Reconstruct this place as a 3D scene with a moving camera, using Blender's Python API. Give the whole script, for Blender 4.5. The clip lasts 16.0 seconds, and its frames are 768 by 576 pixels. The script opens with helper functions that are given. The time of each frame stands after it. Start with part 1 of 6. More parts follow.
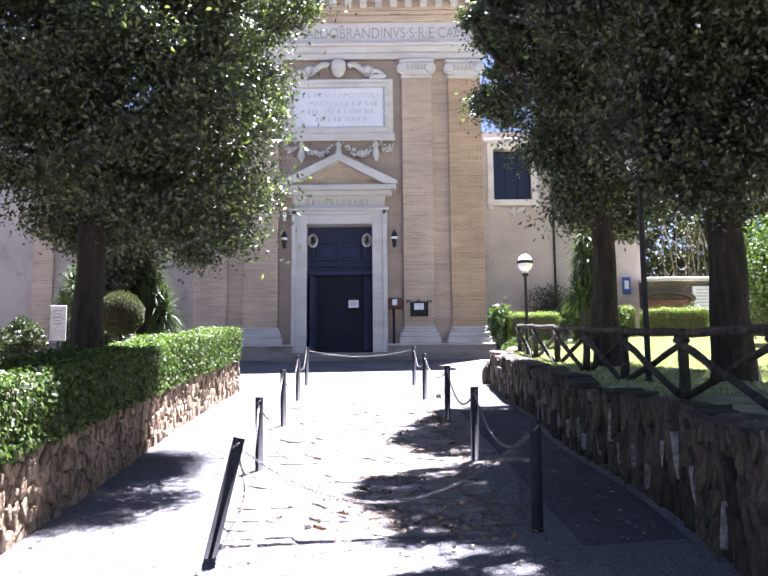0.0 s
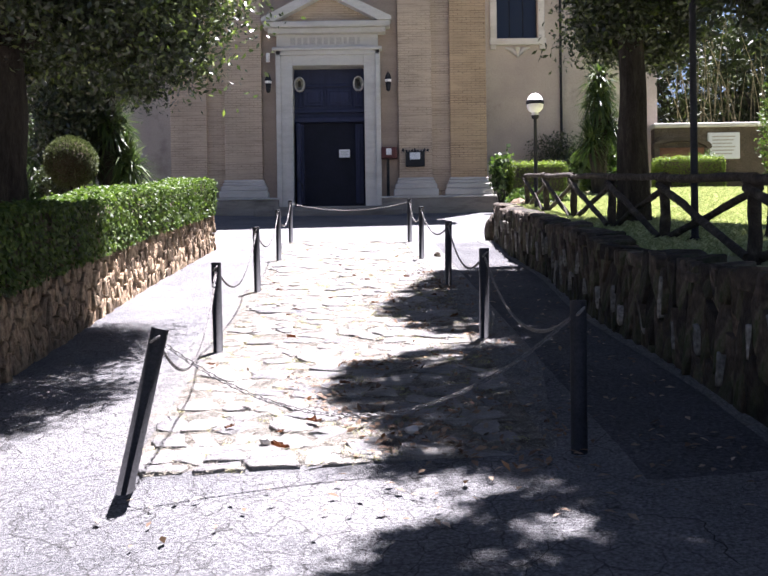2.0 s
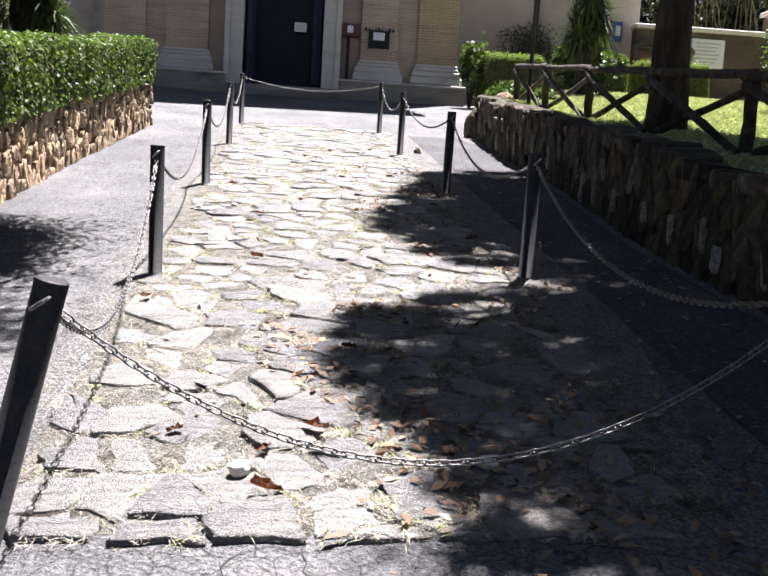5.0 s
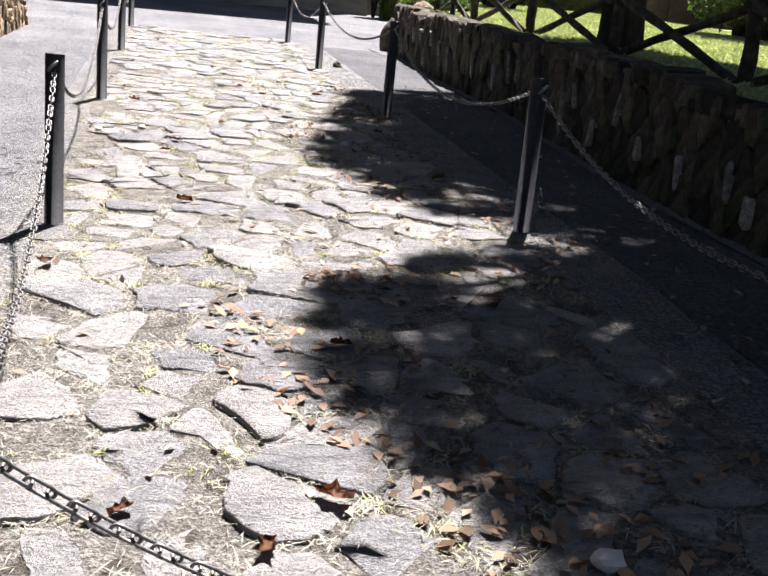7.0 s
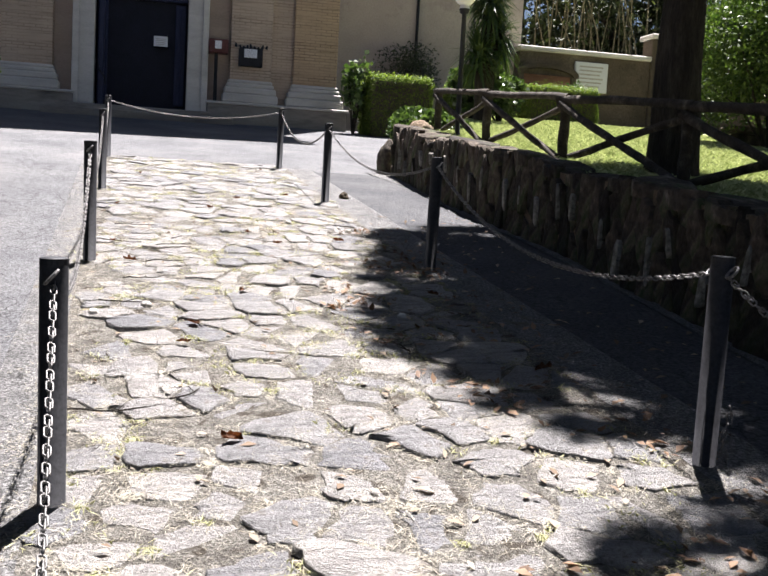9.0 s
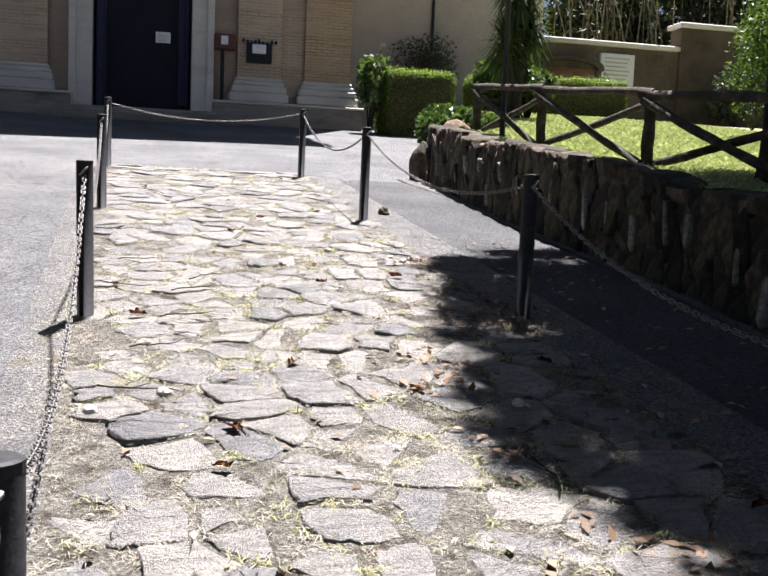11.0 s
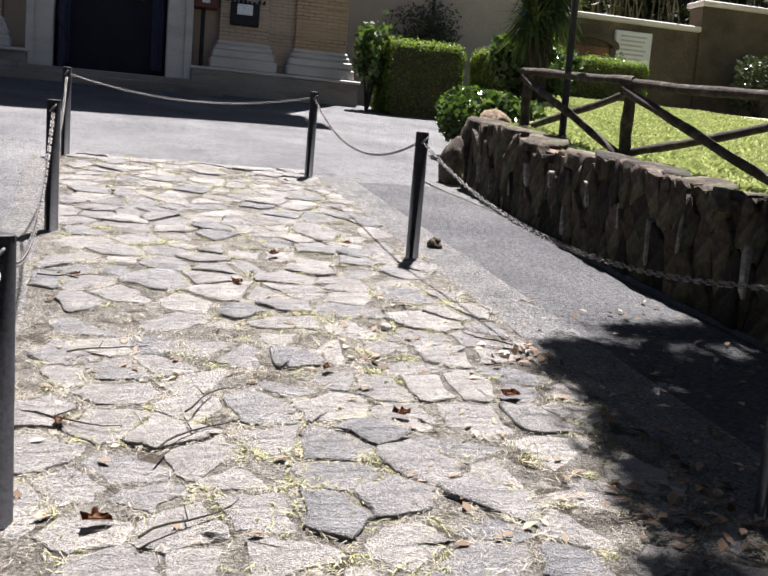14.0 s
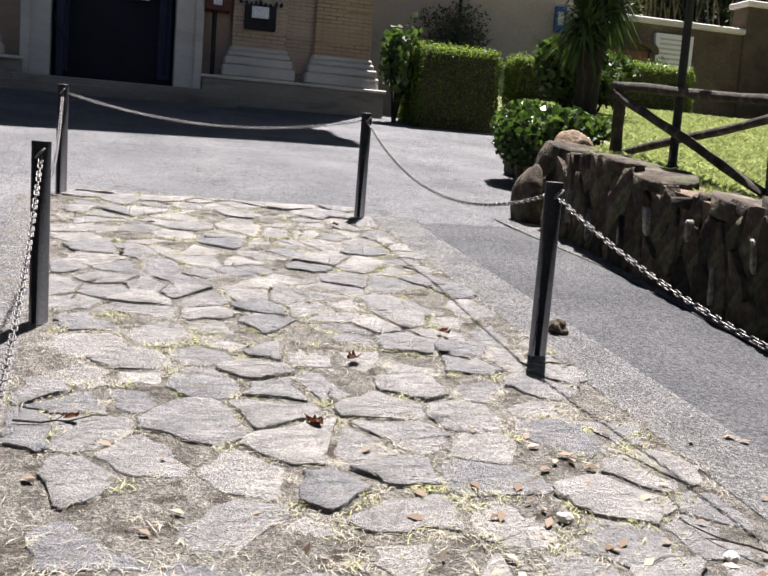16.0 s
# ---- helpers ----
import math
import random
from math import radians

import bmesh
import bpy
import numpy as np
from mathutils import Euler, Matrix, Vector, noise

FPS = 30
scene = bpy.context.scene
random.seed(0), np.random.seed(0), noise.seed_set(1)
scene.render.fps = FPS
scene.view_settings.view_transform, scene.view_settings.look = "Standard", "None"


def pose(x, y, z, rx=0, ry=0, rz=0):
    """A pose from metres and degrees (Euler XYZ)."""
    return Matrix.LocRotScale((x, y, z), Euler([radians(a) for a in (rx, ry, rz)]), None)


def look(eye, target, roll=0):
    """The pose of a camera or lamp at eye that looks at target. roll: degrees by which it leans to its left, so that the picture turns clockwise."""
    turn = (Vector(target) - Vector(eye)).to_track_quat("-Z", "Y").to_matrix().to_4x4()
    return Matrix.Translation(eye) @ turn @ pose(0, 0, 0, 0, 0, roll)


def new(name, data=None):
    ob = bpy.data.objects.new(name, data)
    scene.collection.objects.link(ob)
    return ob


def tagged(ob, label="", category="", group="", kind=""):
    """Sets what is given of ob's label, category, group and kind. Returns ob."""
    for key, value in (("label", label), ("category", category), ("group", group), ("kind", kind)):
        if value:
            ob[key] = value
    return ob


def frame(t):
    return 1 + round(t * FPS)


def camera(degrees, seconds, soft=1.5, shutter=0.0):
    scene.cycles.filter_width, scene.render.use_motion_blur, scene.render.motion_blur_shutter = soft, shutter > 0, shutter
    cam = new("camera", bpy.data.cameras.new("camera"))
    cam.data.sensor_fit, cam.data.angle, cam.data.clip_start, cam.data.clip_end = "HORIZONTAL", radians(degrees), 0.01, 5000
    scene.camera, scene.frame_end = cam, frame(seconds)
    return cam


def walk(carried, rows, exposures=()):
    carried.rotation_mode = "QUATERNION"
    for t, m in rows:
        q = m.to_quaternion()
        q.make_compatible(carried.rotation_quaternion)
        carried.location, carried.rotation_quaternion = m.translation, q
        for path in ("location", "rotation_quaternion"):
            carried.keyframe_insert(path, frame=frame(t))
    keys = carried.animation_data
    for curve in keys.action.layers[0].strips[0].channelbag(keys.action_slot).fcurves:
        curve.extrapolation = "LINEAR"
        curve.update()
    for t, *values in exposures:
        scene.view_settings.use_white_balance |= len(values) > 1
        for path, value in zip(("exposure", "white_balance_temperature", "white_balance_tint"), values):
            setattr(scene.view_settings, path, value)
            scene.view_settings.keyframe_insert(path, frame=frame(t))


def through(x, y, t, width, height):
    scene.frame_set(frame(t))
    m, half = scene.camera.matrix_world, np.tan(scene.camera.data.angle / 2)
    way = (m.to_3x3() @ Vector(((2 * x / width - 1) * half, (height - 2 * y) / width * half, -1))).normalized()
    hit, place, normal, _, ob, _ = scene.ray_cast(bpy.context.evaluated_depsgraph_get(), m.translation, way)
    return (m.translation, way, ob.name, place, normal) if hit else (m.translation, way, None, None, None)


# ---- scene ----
cam = camera(44.0, 16.0, soft=1.7)
PATH = [
    (0, (0.068, 0.025, 1.374), (0.057, 2.003, 1.666), -0.5),
    (0.5, (0.064, 0.647, 1.425), (0.055, 2.638, 1.612), -1.0),
    (1, (0.119, 1.249, 1.478), (0.114, 3.245, 1.604), -1.0),
    (1.5, (0.149, 1.752, 1.481), (0.144, 3.752, 1.536), -0.3),
    (2, (0.134, 2.274, 1.55), (0.128, 4.274, 1.535), -0.8),
    (2.5, (0.15, 2.765, 1.567), (0.139, 4.764, 1.502), -0.9),
    (3, (0.081, 3.205, 1.6), (0.075, 5.2, 1.467), 0.0),
    (3.2, (0.067, 3.412, 1.63), (0.058, 5.406, 1.48), 0.3),
    (5.3, (-0.451, 4.998, 1.654), (-0.278, 6.971, 1.379), 3.6),
    (5.5, (-0.485, 5.139, 1.648), (-0.289, 7.106, 1.345), 3.6),
    (6, (-0.525, 5.471, 1.673), (-0.244, 7.421, 1.328), 5.4),
    (6.5, (-0.643, 5.823, 1.689), (-0.259, 7.751, 1.319), 6.5),
    (7, (-0.748, 6.145, 1.697), (-0.353, 8.064, 1.295), 5.0),
    (7.5, (-0.852, 6.574, 1.795), (-0.462, 8.511, 1.485), 3.1),
    (8, (-0.963, 6.98, 1.83), (-0.522, 8.91, 1.545), 2.8),
    (8.5, (-1.055, 7.364, 1.911), (-0.567, 9.288, 1.671), 3.3),
    (9, (-1.115, 7.833, 1.996), (-0.655, 9.771, 1.81), 3.1),
    (9.5, (-1.159, 8.251, 2.024), (-0.696, 10.187, 1.825), 3.6),
    (10, (-1.193, 8.7, 2.109), (-0.712, 10.632, 1.921), 3.5),
    (10.2, (-1.197, 8.886, 2.11), (-0.725, 10.822, 1.931), 2.6),
    (12.3, (-1.241, 10.688, 2.341), (-0.796, 12.614, 2.033), 2.7),
    (12.5, (-1.259, 10.874, 2.349), (-0.798, 12.792, 2.02), 2.9),
    (13, (-1.267, 11.32, 2.456), (-0.776, 13.23, 2.121), 3.0),
    (13.5, (-1.269, 11.772, 2.53), (-0.755, 13.687, 2.275), 3.4),
    (14, (-1.286, 12.275, 2.605), (-0.758, 14.186, 2.343), 4.5),
    (14.5, (-1.281, 12.793, 2.667), (-0.72, 14.692, 2.389), 3.7),
    (15, (-1.268, 13.297, 2.718), (-0.702, 15.197, 2.456), 3.9),
    (15.5, (-1.323, 13.828, 2.817), (-0.828, 15.75, 2.575), 4.5),
    (16, (-1.384, 14.36, 2.868), (-0.858, 16.272, 2.61), 4.3),
]
EXPOSURES = [(0, 3.58, 5530, 30), (1.0, 3.27, 5620, 28), (2.5, 2.72, 5920, 23), (5.3, 2.4, 6040, 19), (7, 2.29, 6040, 18), (10.2, 2.17, 6040, 17), (12.3, 2.1, 6060, 17), (16, 1.88, 6080, 17)]
walk(cam, [(t, look(eye, target, roll)) for t, eye, target, roll in PATH], EXPOSURES)

# ---- light ----
SUN_ELEVATION, SUN_TRAVEL = radians(68), Vector((-0.43, -0.9))
SUN_TRAVEL.normalize()
world = bpy.data.worlds.new("sky")
scene.world = world
world.use_nodes = True
wn = world.node_tree
sky = wn.nodes.new("ShaderNodeTexSky")
sky.sky_type, sky.sun_disc = "NISHITA", False
sky.sun_elevation = SUN_ELEVATION
sky.sun_rotation = math.atan2(-SUN_TRAVEL.x, -SUN_TRAVEL.y)
sky.air_density, sky.dust_density = 1.0, 1.2
wn.links.new(sky.outputs[0], wn.nodes["Background"].inputs[0])
wn.nodes["Background"].inputs[1].default_value = 0.0155
sun_data = bpy.data.lights.new("sun", "SUN")
sun_data.energy, sun_data.angle, sun_data.color = 5.0, radians(0.55), (1.0, 0.95, 0.87)
sun = new("sun", sun_data)
down = Vector((SUN_TRAVEL.x * math.cos(SUN_ELEVATION), SUN_TRAVEL.y * math.cos(SUN_ELEVATION), -math.sin(SUN_ELEVATION)))
sun.matrix_world = look((6, 10, 40), Vector((6, 10, 40)) + down)


# ---- materials ----
def material(name, rough=0.8, metal=0.0, spec=0.5):
    m = bpy.data.materials.new(name)
    m.use_nodes = True
    b = m.node_tree.nodes["Principled BSDF"]
    b.inputs["Roughness"].default_value = rough
    b.inputs["Metallic"].default_value = metal
    b.inputs["Specular IOR Level"].default_value = spec
    return m, m.node_tree, b


def coords(nt, scale=(1, 1, 1)):
    tc = nt.nodes.new("ShaderNodeTexCoord")
    mp = nt.nodes.new("ShaderNodeMapping")
    mp.inputs["Scale"].default_value = scale
    nt.links.new(tc.outputs["Object"], mp.inputs[0])
    return mp.outputs[0]


def noise_tex(nt, vec, scale, detail=6, rough=0.6):
    n = nt.nodes.new("ShaderNodeTexNoise")
    n.inputs["Scale"].default_value, n.inputs["Detail"].default_value, n.inputs["Roughness"].default_value = scale, detail, rough
    if vec is not None:
        nt.links.new(vec, n.inputs["Vector"])
    return n.outputs["Fac"]


def ramp(nt, fac, stops):
    r = nt.nodes.new("ShaderNodeValToRGB")
    while len(r.color_ramp.elements) < len(stops):
        r.color_ramp.elements.new(0.5)
    for e, (p, c) in zip(r.color_ramp.elements, stops):
        e.position, e.color = p, (*c, 1)
    nt.links.new(fac, r.inputs[0])
    return r.outputs[0]


def mix(nt, fac, a, b, mode="MIX"):
    n = nt.nodes.new("ShaderNodeMix")
    n.data_type, n.blend_type = "RGBA", mode
    if isinstance(fac, float):
        n.inputs[0].default_value = fac
    else:
        nt.links.new(fac, n.inputs[0])
    for k, v in ((6, a), (7, b)):
        if isinstance(v, tuple):
            n.inputs[k].default_value = (*v, 1)
        else:
            nt.links.new(v, n.inputs[k])
    return n.outputs[2]


def bump(nt, b, height, strength=0.4, dist=0.02):
    n = nt.nodes.new("ShaderNodeBump")
    n.inputs["Strength"].default_value, n.inputs["Distance"].default_value = strength, dist
    nt.links.new(height, n.inputs["Height"])
    nt.links.new(n.outputs[0], b.inputs["Normal"])


def mottled(name, stops, scale=3.0, fine=40.0, rough=0.85, strength=0.4, dist=0.02, stretch=(1, 1, 1), vary=0.0, stain=None, metal=0.0, spec=0.25, grain=(0.5, 1.4)):
    """A surface with large patches, fine grain and relief; vary: brightness that changes from piece to piece; stain: (colour, scale, low, high)."""
    m, nt, b = material(name, rough, metal, spec)
    v = coords(nt, stretch)
    big, small = noise_tex(nt, v, scale, 5), noise_tex(nt, v, fine, 4, 0.7)
    col = ramp(nt, big, stops)
    g = ramp(nt, small, [(0.28, (grain[0],) * 3), (0.5, (1.0, 1.0, 1.0)), (0.72, (grain[1],) * 3)])
    col = mix(nt, 1.0, col, g, "MULTIPLY")
    if stain:
        s = ramp(nt, noise_tex(nt, v, stain[1], 7, 0.65), [(stain[2], (0, 0, 0)), (stain[3], (1, 1, 1))])
        col = mix(nt, s, col, stain[0])
    if vary:
        oi = nt.nodes.new("ShaderNodeObjectInfo")
        geo = nt.nodes.new("ShaderNodeNewGeometry")
        add = nt.nodes.new("ShaderNodeMath")
        add.operation = "ADD"
        nt.links.new(oi.outputs["Random"], add.inputs[0])
        nt.links.new(geo.outputs["Random Per Island"], add.inputs[1])
        fr = nt.nodes.new("ShaderNodeMath")
        fr.operation = "FRACT"
        nt.links.new(add.outputs[0], fr.inputs[0])
        k = ramp(nt, fr.outputs[0], [(0, (1 - vary, 1 - vary, 1 - vary)), (0.5, (1 + vary * 0.3, 1 + vary * 0.25, 1.0)), (1, (1 + vary, 1 + vary * 0.9, 1 + vary * 0.8))])
        col = mix(nt, 1.0, col, k, "MULTIPLY")
    nt.links.new(col, b.inputs["Base Color"])
    h = nt.nodes.new("ShaderNodeMath")
    h.operation = "ADD"
    nt.links.new(big, h.inputs[0])
    nt.links.new(small, h.inputs[1])
    bump(nt, b, h.outputs[0], strength, dist)
    return m


def brick_material(name, c1, c2, mortar):
    """Thin courses of Roman brick, worn, with patches where the joints are smeared over."""
    m, nt, b = material(name, 0.9, 0, 0.25)
    tc = nt.nodes.new("ShaderNodeTexCoord")
    sep = nt.nodes.new("ShaderNodeSeparateXYZ")
    nt.links.new(tc.outputs["Object"], sep.inputs[0])
    s = nt.nodes.new("ShaderNodeMath")
    s.operation = "ADD"
    nt.links.new(sep.outputs[0], s.inputs[0])
    nt.links.new(sep.outputs[1], s.inputs[1])
    cb = nt.nodes.new("ShaderNodeCombineXYZ")
    nt.links.new(s.outputs[0], cb.inputs[0])
    nt.links.new(sep.outputs[2], cb.inputs[1])
    br = nt.nodes.new("ShaderNodeTexBrick")
    br.inputs["Scale"].default_value = 1.0
    br.inputs["Brick Width"].default_value, br.inputs["Row Height"].default_value = 0.3, 0.082
    br.inputs["Mortar Size"].default_value, br.inputs["Mortar Smooth"].default_value = 0.012, 0.3
    br.inputs["Color1"].default_value, br.inputs["Color2"].default_value, br.inputs["Mortar"].default_value = (*c1, 1), (*c2, 1), (*mortar, 1)
    nt.links.new(cb.outputs[0], br.inputs["Vector"])
    v = coords(nt)
    vs = coords(nt, (0.35, 0.35, 3.0))
    patch = ramp(nt, noise_tex(nt, vs, 1.6, 6, 0.7), [(0.35, (0, 0, 0)), (0.62, (1, 1, 1))])
    base = mix(nt, patch, br.outputs["Color"], tuple((p + q) * 0.5 for p, q in zip(c1, c2)))
    streak = ramp(nt, noise_tex(nt, coords(nt, (0.5, 0.5, 9.0)), 1.3, 5, 0.7), [(0.3, (0.5, 0.48, 0.46)), (0.46, (1, 1, 1)), (0.75, (1.14, 1.12, 1.09))])
    base = mix(nt, 0.8, base, streak, "MULTIPLY")
    tone = ramp(nt, noise_tex(nt, v, 0.5, 5), [(0.3, (0.82, 0.8, 0.78)), (0.7, (1.12, 1.1, 1.06))])
    base = mix(nt, 1.0, base, tone, "MULTIPLY")
    nt.links.new(base, b.inputs["Base Color"])
    bump(nt, b, br.outputs["Fac"], -0.5, 0.01)
    return m


def leaf_material(name, low, high, rough=0.35, through=0.25, glow=(1.3, 1.6, 0.6), gloss=0.22):
    m, nt, b = material(name, rough + 0.1, 0, gloss)
    geo = nt.nodes.new("ShaderNodeNewGeometry")
    col = ramp(nt, geo.outputs["Random Per Island"], [(0.0, low), (0.7, tuple((p + q) / 2 for p, q in zip(low, high))), (1.0, high)])
    nt.links.new(col, b.inputs["Base Color"])
    tr = nt.nodes.new("ShaderNodeBsdfTranslucent")
    bright = mix(nt, 1.0, col, glow, "MULTIPLY")
    nt.links.new(bright, tr.inputs[0])
    ms = nt.nodes.new("ShaderNodeMixShader")
    ms.inputs[0].default_value = through
    nt.links.new(b.outputs[0], ms.inputs[1])
    nt.links.new(tr.outputs[0], ms.inputs[2])
    nt.links.new(ms.outputs[0], nt.nodes["Material Output"].inputs[0])
    return m


def flag_material(name):
    """Cleft grey stone: layered tone, thin dark clefts, pale worn patches."""
    m, nt, b = material(name, 0.82, 0, 0.35)
    oi = nt.nodes.new("ShaderNodeObjectInfo")
    geo = nt.nodes.new("ShaderNodeNewGeometry")
    add = nt.nodes.new("ShaderNodeMath")
    add.operation = "ADD"
    nt.links.new(oi.outputs["Random"], add.inputs[0])
    nt.links.new(geo.outputs["Random Per Island"], add.inputs[1])
    fr = nt.nodes.new("ShaderNodeMath")
    fr.operation = "FRACT"
    nt.links.new(add.outputs[0], fr.inputs[0])
    v, vs = coords(nt), coords(nt, (0.55, 1.6, 1.0))
    big, mid, small = noise_tex(nt, v, 5.0, 6, 0.6), noise_tex(nt, vs, 17.0, 6, 0.72), noise_tex(nt, v, 85.0, 4, 0.75)
    col = ramp(nt, big, [(0.25, (0.19, 0.185, 0.18)), (0.5, (0.275, 0.268, 0.26)), (0.75, (0.365, 0.354, 0.342))])
    tone = ramp(nt, fr.outputs[0], [(0.0, (0.72, 0.73, 0.76)), (0.35, (0.95, 0.94, 0.93)), (0.7, (1.1, 1.07, 1.03)), (1.0, (1.28, 1.24, 1.17))])
    col = mix(nt, 1.0, col, tone, "MULTIPLY")
    col = mix(nt, 1.0, col, ramp(nt, mid, [(0.3, (0.55, 0.54, 0.53)), (0.45, (0.95, 0.95, 0.95)), (0.7, (1.25, 1.24, 1.22))]), "MULTIPLY")
    col = mix(nt, 1.0, col, ramp(nt, small, [(0.3, (0.6, 0.6, 0.6)), (0.5, (1.0, 1.0, 1.0)), (0.7, (1.3, 1.3, 1.3))]), "MULTIPLY")
    dirt = ramp(nt, noise_tex(nt, v, 9.0, 7, 0.7), [(0.57, (0, 0, 0)), (0.7, (1, 1, 1))])
    col = mix(nt, dirt, col, (0.15, 0.128, 0.095))
    nt.links.new(col, b.inputs["Base Color"])
    h = nt.nodes.new("ShaderNodeMath")
    h.operation = "MULTIPLY_ADD"
    h.inputs[1].default_value = 2.0
    nt.links.new(mid, h.inputs[0])
    nt.links.new(small, h.inputs[2])
    bump(nt, b, h.outputs[0], 1.0, 0.03)
    return m


def asphalt_material(name, stops, fine, crazed):
    """Worn asphalt with coarse grit, dark patches and, where it is crazed, a web of fine cracks."""
    m = mottled(name, stops, 0.7, fine, 0.94, 1.0, 0.035, stain=((0.06, 0.06, 0.063), 1.3, 0.62, 0.75), grain=(0.3, 1.9))
    nt = m.node_tree
    b = nt.nodes["Principled BSDF"]
    col = b.inputs["Base Color"].links[0].from_socket
    v = coords(nt)
    warp = nt.nodes.new("ShaderNodeTexNoise")
    warp.inputs["Scale"].default_value, warp.inputs["Detail"].default_value = 6.0, 4
    nt.links.new(v, warp.inputs["Vector"])
    wv = mix(nt, 0.12, v, warp.outputs["Color"], "ADD")
    vo = nt.nodes.new("ShaderNodeTexVoronoi")
    vo.feature = "DISTANCE_TO_EDGE"
    vo.inputs["Scale"].default_value = 5.5
    nt.links.new(wv, vo.inputs["Vector"])
    line = ramp(nt, vo.outputs["Distance"], [(0.0, (0.35, 0.34, 0.33)), (0.03, (1, 1, 1))])
    where = ramp(nt, noise_tex(nt, v, 0.9, 4), [(0.5 - crazed * 0.2, (0, 0, 0)), (0.62 - crazed * 0.2, (1, 1, 1))])
    web = mix(nt, where, (1.0, 1.0, 1.0), line)
    nt.links.new(mix(nt, 1.0, col, web, "MULTIPLY"), b.inputs["Base Color"])
    return m


M_ASPHALT = asphalt_material("asphalt", [(0.3, (0.1, 0.1, 0.103)), (0.5, (0.135, 0.134, 0.135)), (0.72, (0.18, 0.176, 0.172))], 52, 0.6)
M_FLAG = flag_material("flagstone")
M_JOINT = mottled("joint_soil", [(0.25, (0.085, 0.076, 0.062)), (0.5, (0.175, 0.162, 0.138)), (0.75, (0.28, 0.264, 0.228))], 9.0, 75, 0.95, 1.0, 0.05, stain=((0.075, 0.062, 0.046), 7, 0.54, 0.62), grain=(0.3, 2.0))
M_LANE = asphalt_material("dark_patched_asphalt", [(0.3, (0.052, 0.052, 0.055)), (0.5, (0.072, 0.072, 0.074)), (0.72, (0.1, 0.099, 0.098))], 42, 0.0)
M_EDGING = mottled("pebbled_concrete", [(0.3, (0.125, 0.122, 0.118)), (0.7, (0.215, 0.21, 0.2))], 4.0, 62, 0.94, 1.0, 0.05, stain=((0.15, 0.13, 0.09), 4, 0.58, 0.68), grain=(0.2, 2.4))
M_RUBBLE = mottled("rubble_stone", [(0.25, (0.1, 0.07, 0.045)), (0.45, (0.24, 0.17, 0.11)), (0.62, (0.36, 0.28, 0.19)), (0.8, (0.46, 0.4, 0.31))], 3.0, 22, 0.9, 0.9, 0.04, vary=0.35, stain=((0.05, 0.045, 0.035), 4, 0.55, 0.7))
M_MORTAR = mottled("old_mortar", [(0.3, (0.09, 0.065, 0.045)), (0.7, (0.22, 0.165, 0.11))], 3.0, 40, 0.95, 0.8, 0.03)
# moss is the stain; the base is also darkened for the trees' shade
M_MOSSY_SHADED = mottled("shade_toned_mossy_stone", [(0.25, (0.02, 0.017, 0.013)), (0.5, (0.052, 0.041, 0.033)), (0.72, (0.165, 0.138, 0.115))], 4.0, 18, 0.92, 0.9, 0.04, vary=0.6, stain=((0.035, 0.045, 0.02), 3, 0.5, 0.65))
M_BRICK = brick_material("cream_roman_brick", (0.52, 0.42, 0.325), (0.47, 0.37, 0.285), (0.26, 0.2, 0.15))
M_BRICK_WARM = brick_material("warm_roman_brick", (0.5, 0.37, 0.245), (0.44, 0.31, 0.195), (0.17, 0.115, 0.08))
M_PLASTER = mottled("weathered_plaster", [(0.3, (0.38, 0.325, 0.28)), (0.5, (0.44, 0.38, 0.325)), (0.72, (0.5, 0.44, 0.37))], 0.6, 20, 0.92, 0.25, 0.01, stain=((0.27, 0.22, 0.19), 0.9, 0.56, 0.75), grain=(0.85, 1.1))
M_RECESS = mottled("pinkish_brick_field", [(0.3, (0.31, 0.24, 0.19)), (0.7, (0.4, 0.31, 0.24))], 0.8, 25, 0.92, 0.3, 0.01, (0.5, 0.5, 3), grain=(0.8, 1.15))
M_TRAVERTINE = mottled("travertine", [(0.3, (0.46, 0.43, 0.39)), (0.5, (0.55, 0.52, 0.47)), (0.72, (0.63, 0.6, 0.55))], 1.2, 30, 0.75, 0.35, 0.008, (0.6, 0.6, 2.0), stain=((0.3, 0.27, 0.24), 1.2, 0.6, 0.8), grain=(0.86, 1.1))
M_PODIUM = mottled("grimy_podium_stone", [(0.3, (0.17, 0.145, 0.125)), (0.5, (0.25, 0.22, 0.19)), (0.72, (0.33, 0.3, 0.26))], 1.0, 24, 0.85, 0.4, 0.01, (0.5, 0.5, 2.0), stain=((0.1, 0.085, 0.075), 1.5, 0.55, 0.75), grain=(0.8, 1.15))
M_MARBLE = mottled("white_marble", [(0.3, (0.6, 0.6, 0.62)), (0.7, (0.72, 0.72, 0.74))], 0.8, 20, 0.55, 0.1, 0.004, grain=(0.95, 1.04))
M_DOOR = mottled("dark_blue_painted_wood", [(0.3, (0.022, 0.026, 0.055)), (0.7, (0.035, 0.04, 0.08))], 2.0, 30, 0.55, 0.2, 0.005, (4, 4, 0.5))
# near-black navy: the shade inside the doorway is put into this colour
M_DARK = mottled("dark_doorway_shade", [(0.3, (0.006, 0.007, 0.014)), (0.7, (0.011, 0.012, 0.024))], 2.0, 30, 0.6)
